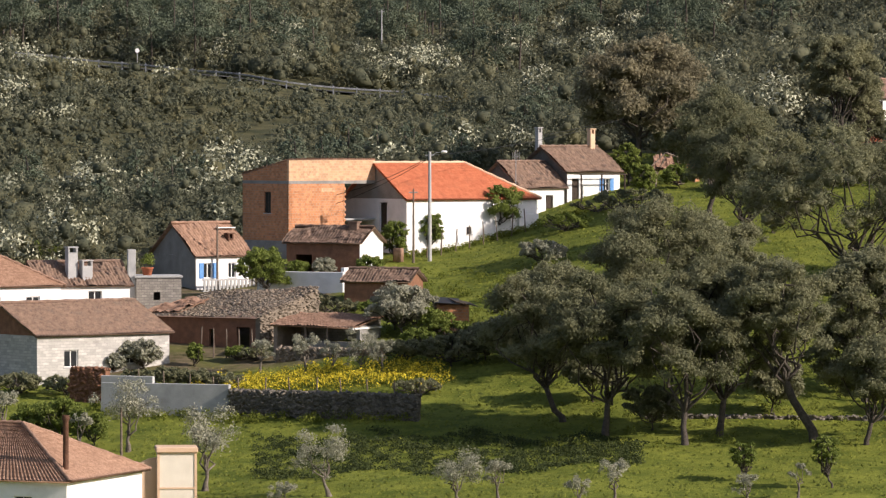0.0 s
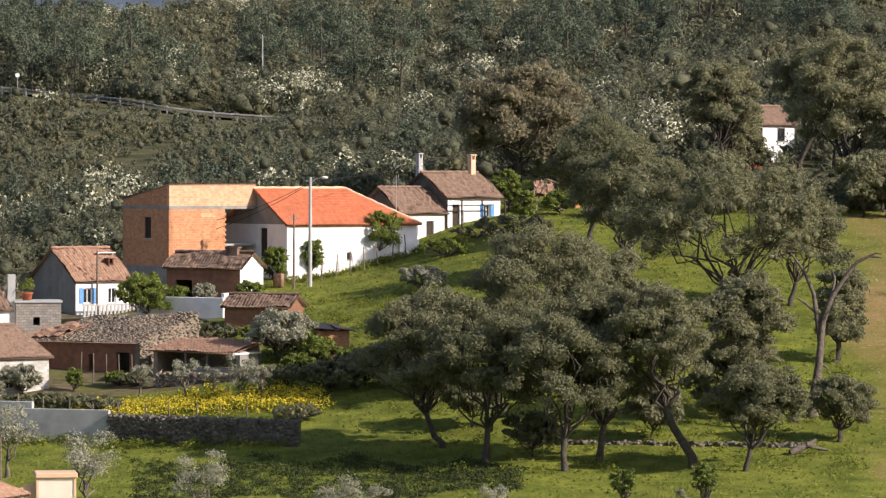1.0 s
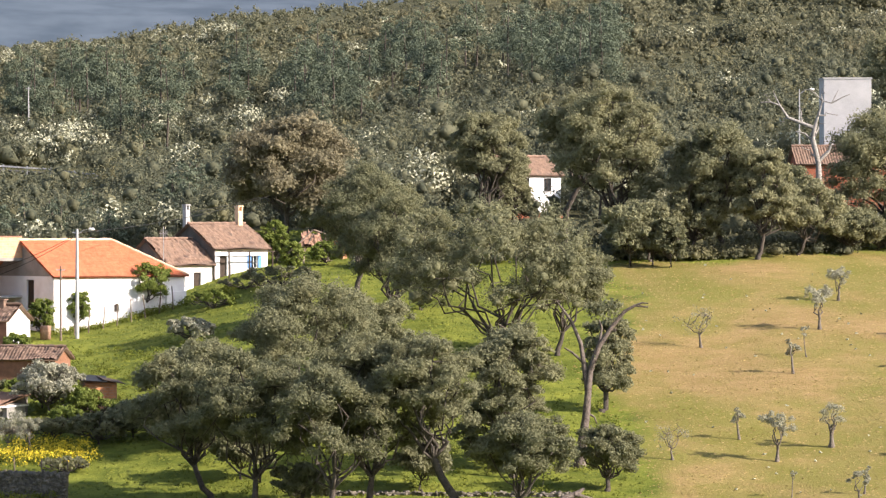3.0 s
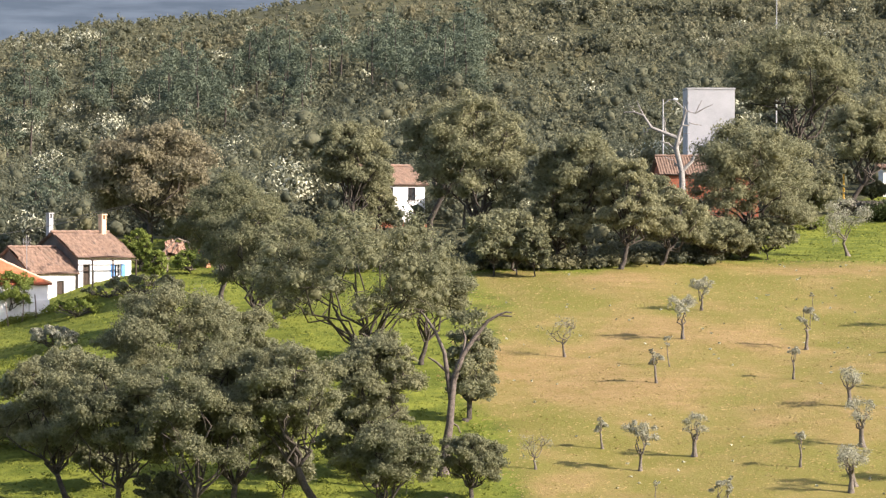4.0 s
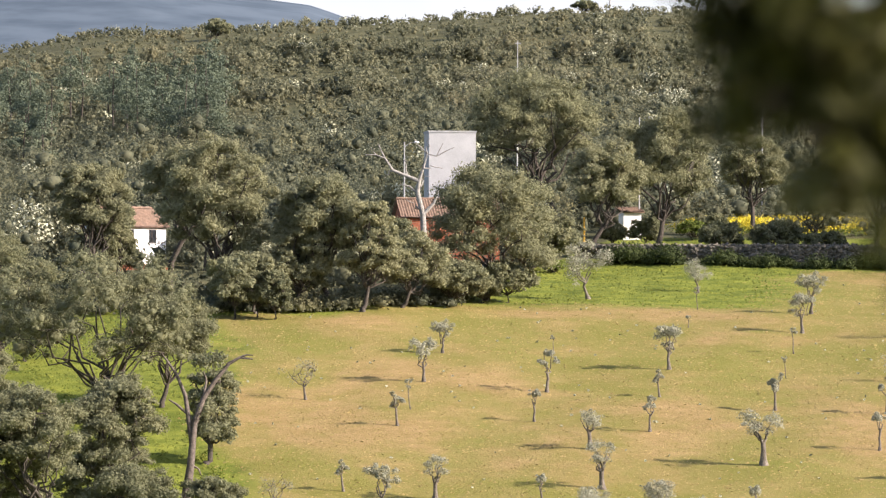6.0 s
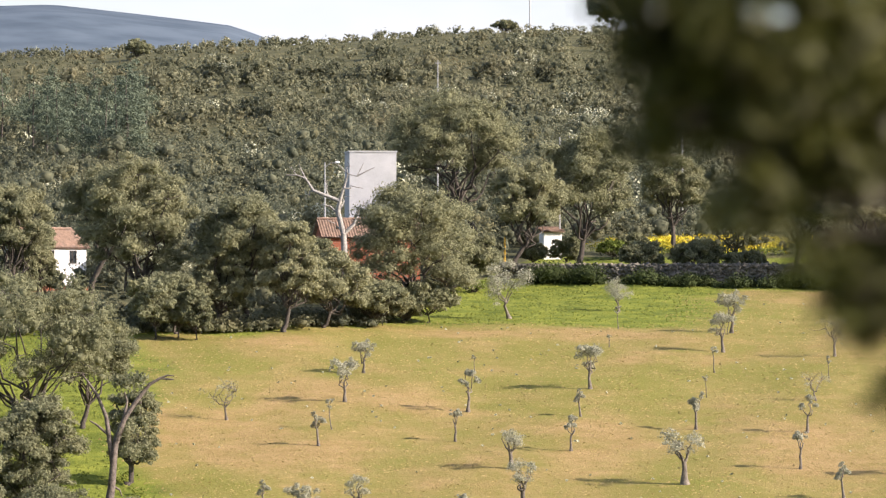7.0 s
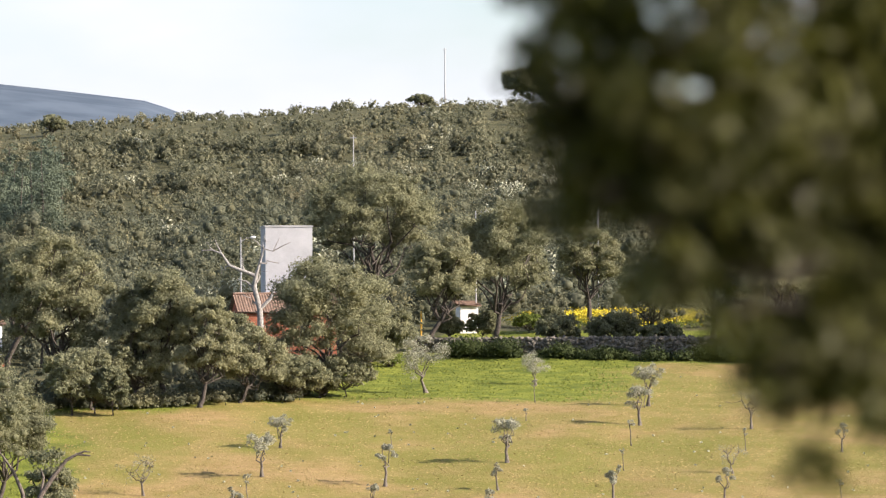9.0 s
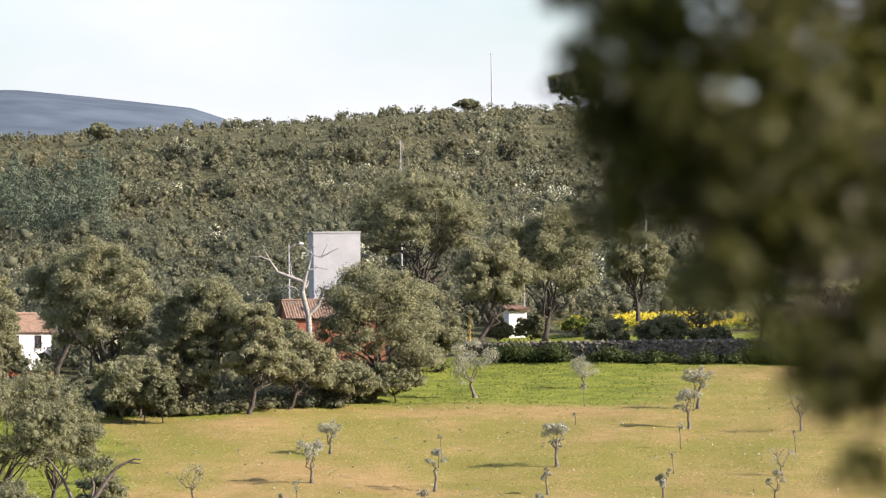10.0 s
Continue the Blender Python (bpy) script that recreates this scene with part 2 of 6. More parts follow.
# ---- ground ----
def ground_material():
    m = bpy.data.materials.new("meadow")
    m.use_nodes = True
    n, l = m.node_tree.nodes, m.node_tree.links
    p = n["Principled BSDF"]
    p.inputs["Roughness"].default_value, p.inputs["Specular IOR Level"].default_value = 0.95, 0.1
    at = n.new("ShaderNodeTexCoord")

    def noise_of(scale, detail, stretch=(1, 1, 1)):
        k, mp = n.new("ShaderNodeTexNoise"), n.new("ShaderNodeMapping")
        mp.inputs["Scale"].default_value = stretch
        l.new(at.outputs["Object"], mp.inputs["Vector"])
        l.new(mp.outputs[0], k.inputs["Vector"])
        k.inputs["Scale"].default_value, k.inputs["Detail"].default_value, k.inputs["Roughness"].default_value = scale, detail, 0.65
        return k.outputs["Fac"]

    def ramp(fac, lo, hi, a, b):
        r, c = n.new("ShaderNodeMapRange"), n.new("ShaderNodeMix")
        r.inputs["From Min"].default_value, r.inputs["From Max"].default_value = lo, hi
        l.new(fac, r.inputs["Value"])
        c.data_type = "RGBA"
        for slot, v in ((6, a), (7, b)):
            if isinstance(v, tuple):
                c.inputs[slot].default_value = (*v, 1)
            else:
                l.new(v, c.inputs[slot])
        l.new(r.outputs[0], c.inputs[0])
        return c.outputs[2]

    green = ramp(noise_of(0.35, 8), 0.35, 0.65, (0.075, 0.10, 0.014), (0.20, 0.22, 0.035))
    tan = ramp(noise_of(0.5, 9), 0.35, 0.65, (0.262, 0.178, 0.075), (0.365, 0.243, 0.122))
    olive = ramp(noise_of(0.25, 8), 0.4, 0.6, (0.175, 0.16, 0.04), (0.25, 0.205, 0.07))
    dry = ramp(noise_of(0.06, 7, (0.8, 0.6, 1)), 0.44, 0.56, olive, tan)
    dry = ramp(noise_of(0.10, 8, (0.8, 0.6, 1)), 0.46, 0.68, dry, (0.16, 0.165, 0.034))
    speck = noise_of(6.0, 4)
    dry = ramp(speck, 0.3, 0.75, ramp(speck, 0.0, 1.0, (0.16, 0.14, 0.03), dry), dry)
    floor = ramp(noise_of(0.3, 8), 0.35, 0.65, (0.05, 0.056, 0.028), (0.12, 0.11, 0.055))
    da, sa = n.new("ShaderNodeAttribute"), n.new("ShaderNodeAttribute")
    da.attribute_name, sa.attribute_name = "dry", "scrub"
    mid = n.new("ShaderNodeMath")
    mid.operation = "MULTIPLY_ADD"
    l.new(noise_of(0.15, 7), mid.inputs[0])
    mid.inputs[1].default_value = 0.9
    l.new(da.outputs["Fac"], mid.inputs[2])
    col = ramp(mid.outputs[0], 0.75, 1.15, green, dry)
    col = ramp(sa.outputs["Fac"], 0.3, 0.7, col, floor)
    ya = n.new("ShaderNodeAttribute")
    ya.attribute_name = "yard"
    earth = ramp(noise_of(0.9, 8), 0.35, 0.65, (0.075, 0.07, 0.03), (0.20, 0.155, 0.10))
    col = ramp(ya.outputs["Fac"], 0.3, 0.8, col, earth)
    l.new(col, p.inputs["Base Color"])
    k = n.new("ShaderNodeBump")
    k.inputs["Strength"].default_value, k.inputs["Distance"].default_value = 0.7, 0.12
    l.new(noise_of(3.0, 8), k.inputs["Height"])
    l.new(k.outputs["Normal"], p.inputs["Normal"])
    return m


def bearing_of(x, y):
    return np.degrees(np.arctan2(x, y))


def field_edge(b):
    """Distance at which the sown field ends, by bearing."""
    return np.interp(b, [-3, -1.2, 0, 1.2, 2.6, 3.6, 4.6, 12], [360, 398, 401, 401, 408, 440, 452, 458])


def dryness(x, y):
    b, d = bearing_of(x, y), np.hypot(x, y)
    b = b + 0.22 * np.sin(d * 0.11 + 1.0) + 0.12 * np.sin(d * 0.37 + x) - (360 - np.minimum(d, 360)) * 0.008
    k = np.clip((b + 0.75) / 1.3, 0, 1) * np.clip((field_edge(b) + 2 + 1.5 * np.sin(x * 0.6) - d) / 7, 0, 1)
    k = k * (1 - 0.8 * np.clip((b - 2.2) / 0.6, 0, 1) * np.clip((d - 404) / 12, 0, 1) * np.clip((8.0 - b) / 2.0, 0, 1))
    return k * np.clip((d - 285) / 20, 0, 1)


def scrubland(x, y):
    b, d = bearing_of(x, y), np.hypot(x, y)
    edge = np.interp(b, [-14, -10, -9.3, -8.0, -7.2, -6, -4.5, -1, 0, 2.6, 3.6, 4.6, 12], [368, 372, 392, 399, 404, 428, 440, 402, 404, 412, 450, 478, 478])
    return np.clip((d - edge) / 6, 0, 1)


def yard(x, y):
    """Trodden earth and rubble between the village houses."""
    b, d = bearing_of(x, y), np.hypot(x, y)
    k = np.clip((-7.3 - b) / 0.5, 0, 1) * np.clip((d - 335) / 5, 0, 1) * np.clip((402 - d) / 6, 0, 1)
    return k * (0.75 + 0.25 * np.sin(x * 0.9) * np.sin(y * 0.7))


def polar_sheet(bearings, rings):
    bb, rr = np.meshgrid(np.radians(bearings), rings)
    x, y = (rr * np.sin(bb)).ravel(), (rr * np.cos(bb)).ravel()
    co = np.stack([x, y, land(x, y)], 1)
    nb, nr = len(bearings), len(rings)
    i, j = np.meshgrid(np.arange(nr - 1), np.arange(nb - 1), indexing="ij")
    a = (i * nb + j).ravel()
    return co, np.stack([a, a + 1, a + nb + 1, a + nb], 1)


def mesh_of(name, co, faces, mat, smooth=False):
    """A mesh from arrays of corners and of faces with equal numbers of corners."""
    me = bpy.data.meshes.new(name)
    co, faces = np.asarray(co, np.float32), np.asarray(faces, np.int32)
    k = faces.shape[1]
    me.vertices.add(len(co))
    me.vertices.foreach_set("co", co.ravel())
    me.loops.add(faces.size)
    me.loops.foreach_set("vertex_index", faces.ravel())
    me.polygons.add(len(faces))
    me.polygons.foreach_set("loop_start", np.arange(len(faces), dtype=np.int32) * k)
    me.update(calc_edges=True)
    me.validate()
    if smooth:
        me.polygons.foreach_set("use_smooth", np.ones(len(me.polygons), bool))
    me.materials.append(mat)
    return me


side = np.concatenate([np.linspace(-180, -20, 40), np.linspace(-16, -12.4, 10)])
bearings = np.concatenate([side, np.arange(-12.2, 10.6, 0.11), np.linspace(11, 16, 10), np.linspace(20, 180, 40)])
rings = np.concatenate([[0.05], np.geomspace(0.6, 200, 40)[:-1], np.linspace(200, 288, 22), np.arange(290, 470, 1.8), np.geomspace(471, 1100, 130), np.geomspace(1120, 4800, 30)])
co, quads = polar_sheet(bearings, rings)
ground_mesh = mesh_of("ground", co, quads[:, ::-1], ground_material(), True)
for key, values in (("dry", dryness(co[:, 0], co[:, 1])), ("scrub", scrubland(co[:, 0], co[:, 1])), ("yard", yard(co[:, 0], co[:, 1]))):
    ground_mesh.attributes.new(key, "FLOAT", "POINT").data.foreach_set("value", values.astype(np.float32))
ground = tagged(new("ground", ground_mesh), "rolling hillside ground with dry grass field and green meadow", "ground", kind="structure")

# far hills beyond the ridge
hb = np.linspace(-16, 16, 160)
crest = 303 + 5 * np.sin(np.radians(hb) * 30 + 1.0) - 24 * np.clip((hb + 1.2) / 2.3, 0, 1) - 70 * np.clip((hb - 1.0) / 2.5, 0, 1) + 60 * np.clip((hb - 8.0) / 1.5, 0, 1)
hco, hq = [], []
for k, (r, s) in enumerate(((3300, 0.0), (3800, 0.62), (4200, 0.9), (4500, 1.0), (4780, 0.2))):
    for b, c in zip(hb, crest):
        hco.append((r * math.sin(radians(b)), r * math.cos(radians(b)), 30 + (c - 30) * s))
for k in range(4):
    for j in range(159):
        a = k * 160 + j
        hq.append((a, a + 160, a + 161, a + 1))
# blue-grey instead of woodland green: the haze of distance is in the colour
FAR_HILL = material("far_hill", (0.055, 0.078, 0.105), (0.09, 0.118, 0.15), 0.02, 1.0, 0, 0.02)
tagged(new("backdrop", mesh_of("backdrop", hco, np.array(hq)[:, ::-1], FAR_HILL, True)), "distant wooded hills on the horizon, haze painted blue-grey", "hills", kind="structure")


# ---- building blocks for things ----
def part(name, bm, mat, parent, label=""):
    """Links a bmesh, or a ready mesh, as one mesh object under a thing or a part."""
    if isinstance(bm, bmesh.types.BMesh):
        me = bpy.data.meshes.new(name)
        bmesh.ops.recalc_face_normals(bm, faces=bm.faces)
        bm.to_mesh(me)
        bm.free()
        me.materials.append(mat)
    else:
        me = bm
    ob = new(name, me)
    ob.parent = parent
    return tagged(ob, label)


def thing(name, m, label, category, group=""):
    ob = new(name)
    ob.empty_display_size = 0.3
    ob.matrix_world = m
    return tagged(ob, label, category, group)


def boxes(*specs, bevel=0.0):
    """One bmesh of boxes, each (x0, y0, z0, x1, y1, z1)."""
    bm = bmesh.new()
    for x0, y0, z0, x1, y1, z1 in specs:
        made = bmesh.ops.create_cube(bm, size=1, matrix=Matrix.LocRotScale(((x0 + x1) / 2, (y0 + y1) / 2, (z0 + z1) / 2), None, (x1 - x0, y1 - y0, z1 - z0)))
    if bevel:
        bmesh.ops.bevel(bm, geom=bm.edges[:], offset=bevel, segments=1, affect="EDGES")
    return bm


def tube(points, radii, sides=8, wobble=0.0, rng=None):
    """Corners and quads of a tapered round limb along points, closed at its tip."""
    pts = [Vector(p) for p in points]
    co, faces = [], []
    for i, p in enumerate(pts):
        way = (pts[min(i + 1, len(pts) - 1)] - pts[max(i - 1, 0)]).normalized()
        u = way.cross(Vector((0.31, 0.95, 0.05))).normalized()
        v = way.cross(u)
        for k in range(sides):
            a = 2 * math.pi * k / sides
            r = radii[i] * (1 + (rng.uniform(-wobble, wobble) if rng else 0))
            co.append(p + (u * math.cos(a) + v * math.sin(a)) * r)
    for i in range(len(pts) - 1):
        for k in range(sides):
            a, b = i * sides + k, i * sides + (k + 1) % sides
            faces.append((a, b, b + sides, a + sides))
    return co, faces


def joined(pieces):
    """Arrays of several (corners, quads) made one."""
    co, faces, at = [], [], 0
    for c, f in pieces:
        co.append(np.array([tuple(p) for p in c], float).reshape(-1, 3))
        faces.append(np.array(f, int) + at)
        at += len(c)
    return np.concatenate(co), np.concatenate(faces)


def cores(rng, clumps, flat, lo=0.35, hi=0.7):
    """Uneven many-sided lumps hidden in leaf clumps, added to block light and deepen shade."""
    t = (1 + 5**0.5) / 2
    ico = np.array([(-1, t, 0), (1, t, 0), (-1, -t, 0), (1, -t, 0), (0, -1, t), (0, 1, t), (0, -1, -t), (0, 1, -t), (t, 0, -1), (t, 0, 1), (-t, 0, -1), (-t, 0, 1)], float) / math.hypot(1, t)
    tri = np.array([(0, 11, 5), (0, 5, 1), (0, 1, 7), (0, 7, 10), (0, 10, 11), (1, 5, 9), (5, 11, 4), (11, 10, 2), (10, 7, 6), (7, 1, 8), (3, 9, 4), (3, 4, 2), (3, 2, 6), (3, 6, 8), (3, 8, 9), (4, 9, 5), (2, 4, 11), (6, 2, 10), (8, 6, 7), (9, 8, 1)])
    n, k = len(clumps), len(ico)
    co = clumps[:, None, :3] + ico[None] * (clumps[:, 3, None] * rng.uniform(lo, hi, (n, k)))[..., None] * np.array([1, 1, flat])
    return co.reshape(-1, 3), (tri[None] + k * np.arange(n)[:, None, None]).reshape(-1, 3)


def leaves(rng, clumps, count, size, flat=0.75, core=False, loose=0.6):
    """Leaf sprays as small triangles in the shells of clumps (x, y, z, radius)."""
    count = int(count)
    clumps = np.asarray(clumps, float)
    share = clumps[:, 3] ** 2
    pick = rng.choice(len(clumps), count, p=share / share.sum())
    way = rng.normal(size=(count, 3))
    way /= np.linalg.norm(way, axis=1)[:, None]
    way[:, 2] = np.where(way[:, 2] < -0.45, -way[:, 2] * 0.6, way[:, 2])
    reach = clumps[pick, 3] * (0.50 + 0.70 * rng.random(count) ** 0.8)
    mid = clumps[pick, :3] + way * reach[:, None] * np.array([1, 1, flat]) + rng.normal(size=(count, 3)) * clumps[pick, 3, None] * 0.14
    nrm = way + rng.normal(size=(count, 3)) * loose
    nrm /= np.linalg.norm(nrm, axis=1)[:, None]
    u = np.cross(nrm, rng.normal(size=(count, 3)))
    u /= np.linalg.norm(u, axis=1)[:, None]
    v = np.cross(nrm, u)
    s = size * rng.uniform(0.6, 1.4, count)[:, None]
    co = np.stack([mid - u * s - v * s * 0.35, mid + u * s - v * s * 0.35, mid + v * s * 0.65], 1).reshape(-1, 3)
    tris = np.arange(count * 3).reshape(-1, 3)
    if core:
        heart, faces = cores(rng, clumps, flat)
        co, tris = np.concatenate([co, heart]), np.concatenate([tris, faces + len(co)])
    return co, tris


# ---- village ----
def put(x, y, turn, up=0.0):
    return pose(x, y, float(land(x, y)) + up, 0, 0, turn)


def panel(length, z0, z1, holes, thick=0.3):
    """A wall along x from z0 to z1, with rectangular holes (x0, z0, x1, z1) right through it."""
    xs = sorted({0.0, length, *[h[0] for h in holes], *[h[2] for h in holes]})
    zs = sorted({z0, z1, *[h[1] for h in holes], *[h[3] for h in holes]})
    open_at = lambda i, k: any(h[0] <= (xs[i] + xs[i + 1]) / 2 <= h[2] and h[1] <= (zs[k] + zs[k + 1]) / 2 <= h[3] for h in holes)
    full = {(i, k) for i in range(len(xs) - 1) for k in range(len(zs) - 1) if not open_at(i, k)}
    bm = bmesh.new()
    for i, k in full:
        a, b, c, d = xs[i], xs[i + 1], zs[k], zs[k + 1]
        sides = [[(a, 0, c), (b, 0, c), (b, 0, d), (a, 0, d)], [(b, thick, c), (a, thick, c), (a, thick, d), (b, thick, d)]]
        if (i - 1, k) not in full:
            sides.append([(a, thick, c), (a, 0, c), (a, 0, d), (a, thick, d)])
        if (i + 1, k) not in full:
            sides.append([(b, 0, c), (b, thick, c), (b, thick, d), (b, 0, d)])
        if (i, k - 1) not in full:
            sides.append([(a, thick, c), (b, thick, c), (b, 0, c), (a, 0, c)])
        if (i, k + 1) not in full:
            sides.append([(a, 0, d), (b, 0, d), (b, thick, d), (a, thick, d)])
        for s in sides:
            bm.faces.new([bm.verts.new(v) for v in s])
    bmesh.ops.remove_doubles(bm, verts=bm.verts, dist=0.001)
    return bm


def tiles(e0, e1, r0, r1, seed, pitch=0.25, course=0.42, sag=0.02, wave=0.045):
    """A roof slope of ribbed clay tiles between its eave (e0 to e1) and its ridge (r0 to r1), each course lapping the one below."""
    e0, e1, r0, r1 = (np.array(p, float) for p in (e0, e1, r0, r1))
    rng = np.random.default_rng(seed)
    cols = max(int(np.linalg.norm(e1 - e0) / pitch), 3)
    courses = max(int(np.linalg.norm((r0 + r1 - e0 - e1) / 2) / course), 3)
    nrm = np.cross(e1 - e0, (r0 + r1) / 2 - (e0 + e1) / 2)
    nrm /= np.linalg.norm(nrm)
    nrm = nrm if nrm[2] > 0 else -nrm
    u = np.linspace(0, 1, cols * 4 + 1)
    rows, cells = [], []
    jitter = rng.normal(size=(courses, cols + 1)) * sag * 0.6
    slow = lambda a, v: sag * 2.2 * (math.sin(a * 7 + seed) * math.sin(v * 5 + seed * 2))
    for k in range(courses):
        for v, lift in ((k / courses, 0.05), ((k + 0.98) / courses, 0.0)):
            a = e0 + (r0 - e0) * v
            b = e1 + (r1 - e1) * v
            line = a + (b - a) * u[:, None]
            off = wave * np.cos(u * cols * 2 * math.pi) + lift + jitter[k][(u * cols).astype(int)] + np.array([slow(q, v) for q in u])
            rows.append(line + nrm * off[:, None])
    n = len(u)
    co = np.concatenate(rows)
    for k in range(len(rows) - 1):
        i = k * n + np.arange(n - 1)
        cells.append(np.stack([i, i + 1, i + n + 1, i + n], 1))
    # underside, a board's thickness lower
    low = [e0 - nrm * 0.10, e1 - nrm * 0.10, r1 - nrm * 0.10, r0 - nrm * 0.10]
    top = [e0, e1, r1, r0]
    m = len(co)
    co = np.concatenate([co, np.array(low), np.array(top)])
    cells.append(np.array([[m + 3, m + 2, m + 1, m], [m, m + 1, m + 5, m + 4], [m + 1, m + 2, m + 6, m + 5], [m + 3, m, m + 4, m + 7]]))
    return co, np.concatenate(cells)


def window_unit(parent, m, w, h, kind):
    """Frame, panes and sill of a window, or a plank door, in the hole at m (its lower left corner, on the wall's face)."""
    frame_mat = {"window": WHITEWASH, "shutter": WHITEWASH, "dark": DARK_WOOD, "door": DARK_WOOD, "bare": BRICK}[kind]
    t = 0.07
    if kind == "door":
        ob = part("door", boxes(*[(k * w / 4 + 0.005, 0.16, 0.02, (k + 1) * w / 4 - 0.005, 0.20, h - 0.04) for k in range(4)]), DARK_WOOD, parent)
    else:
        ob = part("window", boxes((0, 0.10, 0, w, 0.17, t), (0, 0.10, h - t, w, 0.17, h), (0, 0.10, t, t, 0.17, h - t), (w - t, 0.10, t, w, 0.17, h - t), (w / 2 - 0.03, 0.11, t, w / 2 + 0.03, 0.16, h - t)), frame_mat, parent)
        pane = part("pane", boxes((t, 0.13, t, w / 2 - 0.03, 0.14, h - t), (w / 2 + 0.03, 0.13, t, w - t, 0.14, h - t)), DARK_GLASS, ob)
        part("sill", boxes((-0.08, -0.06, -0.08, w + 0.08, 0.10, -0.002)), CONCRETE, ob)
        if kind == "shutter":
            for a in (-0.42, w + 0.02):
                part("shutter", boxes((a, -0.05, 0, a + 0.40, -0.01, h), (a + 0.05, -0.065, 0.08, a + 0.35, -0.05, h * 0.46), (a + 0.05, -0.065, h * 0.54, a + 0.35, -0.05, h - 0.08)), BLUE_PAINT, ob, "blue painted wooden shutter")
    ob.matrix_local = m


def chimney(parent, x, y, z0, z1, mat, w=0.6):
    ob = part("chimney", boxes((x - w / 2, y - w / 2, z0, x + w / 2, y + w / 2, z1 - 0.35), (x - w / 2, y - w / 2, z1 - 0.351, x - w / 2 + 0.12, y + w / 2, z1), (x + w / 2 - 0.12, y - w / 2, z1 - 0.351, x + w / 2, y + w / 2, z1),
                              (x - w / 2 - 0.06, y - w / 2 - 0.06, z1, x + w / 2 + 0.06, y + w / 2 + 0.06, z1 + 0.09), bevel=0.015), mat, parent)
    return ob


def house(name, label, x, y, turn, w, d, h, rise, wall, roof, roof_kind="gable", front=(), left=(), right=(), gable=None, seed=1, over=0.28, sag=0.02, category="house", walls="fblr", pitch=0.25, fascia=None):
    """A house: origin at the front left corner, front along x, depth along y. Openings: (kind, x0, z0, x1, z1)."""
    ob = thing(name, put(x, y, turn), label, category)
    faces = {"f": (pose(0, 0, 0), w, front), "b": (pose(w, d, 0, 0, 0, 180), w, ()), "l": (pose(0, d - 0.302, 0, 0, 0, -90), d - 0.604, left), "r": (pose(w, 0.302, 0, 0, 0, 90), d - 0.604, right)}
    for key in walls:
        m, length, holes = faces[key]
        wl_ob = part("wall", panel(length, -2.0, h, [q[1:] for q in holes]), wall, ob)
        wl_ob.matrix_local = m
        for kind, x0, z0, x1, z1 in holes:
            if kind != "open":
                window_unit(wl_ob, pose(x0, 0, z0), x1 - x0, z1 - z0, kind)
    o, drop = over, 0.0
    if roof_kind in ("gable", "hip_right", "hip"):
        k = rise / (d / 2)
        ez = h - o * k + 0.12
        tz = h + rise + 0.12
        il = -o if roof_kind != "hip" else d / 2
        ir = w + o if roof_kind == "gable" else w - d / 2
        slopes = [((-o, -o, ez), (w + o, -o, ez), (il, d / 2, tz), (ir, d / 2, tz)), ((w + o, d + o, ez), (-o, d + o, ez), (ir, d / 2, tz), (il, d / 2, tz))]
        if roof_kind != "gable":
            slopes.append(((w + o, -o, ez), (w + o, d + o, ez), (ir, d / 2 - 0.01, tz), (ir, d / 2 + 0.01, tz)))
        if roof_kind == "hip":
            slopes.append(((-o, d + o, ez), (-o, -o, ez), (il, d / 2 + 0.01, tz), (il, d / 2 - 0.01, tz)))
        caps = [((il, d / 2, tz), (ir, d / 2, tz))]
        if roof_kind != "gable":
            caps += [((ir, d / 2, tz), (w + o, -o, ez)), ((ir, d / 2, tz), (w + o, d + o, ez))]
        if roof_kind == "hip":
            caps += [((il, d / 2, tz), (-o, -o, ez)), ((il, d / 2, tz), (-o, d + o, ez))]
        ends = [0] if roof_kind == "hip_right" else [] if roof_kind == "hip" else [0, w - 0.3]
        for gx in ends:
            bm = bmesh.new()
            tri = [(0.002, 0), (d - 0.002, 0), (d / 2, rise - 0.02)]
            a = [bm.verts.new((gx, q, h + z + 0.002)) for q, z in tri] + [bm.verts.new((gx + 0.3, q, h + z + 0.002)) for q, z in tri]
            for f in ((0, 2, 1), (3, 4, 5), (0, 1, 4, 3), (1, 2, 5, 4), (2, 0, 3, 5)):
                bm.faces.new([a[q] for q in f])
            part("gable", bm, gable or wall, ob)
    elif roof_kind == "rise_back":
        k = rise / d
        slopes = [((-o, -o, h - o * k + 0.12), (w + o, -o, h - o * k + 0.12), (-o, d + o, h + rise + o * k + 0.12), (w + o, d + o, h + rise + o * k + 0.12))]
        caps = []
    else:
        slopes, caps = [], []
    roof_ob = None
    for q, s in enumerate(slopes):
        roof_ob = part("roof", mesh_of("roof", *tiles(*s, seed + q, pitch, sag=sag), roof), roof, ob)
    for a, b in caps:
        n = 14
        pts = [tuple(np.array(a) + (np.array(b) - np.array(a)) * t / n + np.array([0, 0, 0.03 + 0.02 * (t % 2)])) for t in range(n + 1)]
        part("ridge_tiles", mesh_of("ridge_tiles", *tube(pts, [0.13 if t % 2 else 0.11 for t in range(n + 1)], 8), fascia or roof), roof, ob)
    return ob


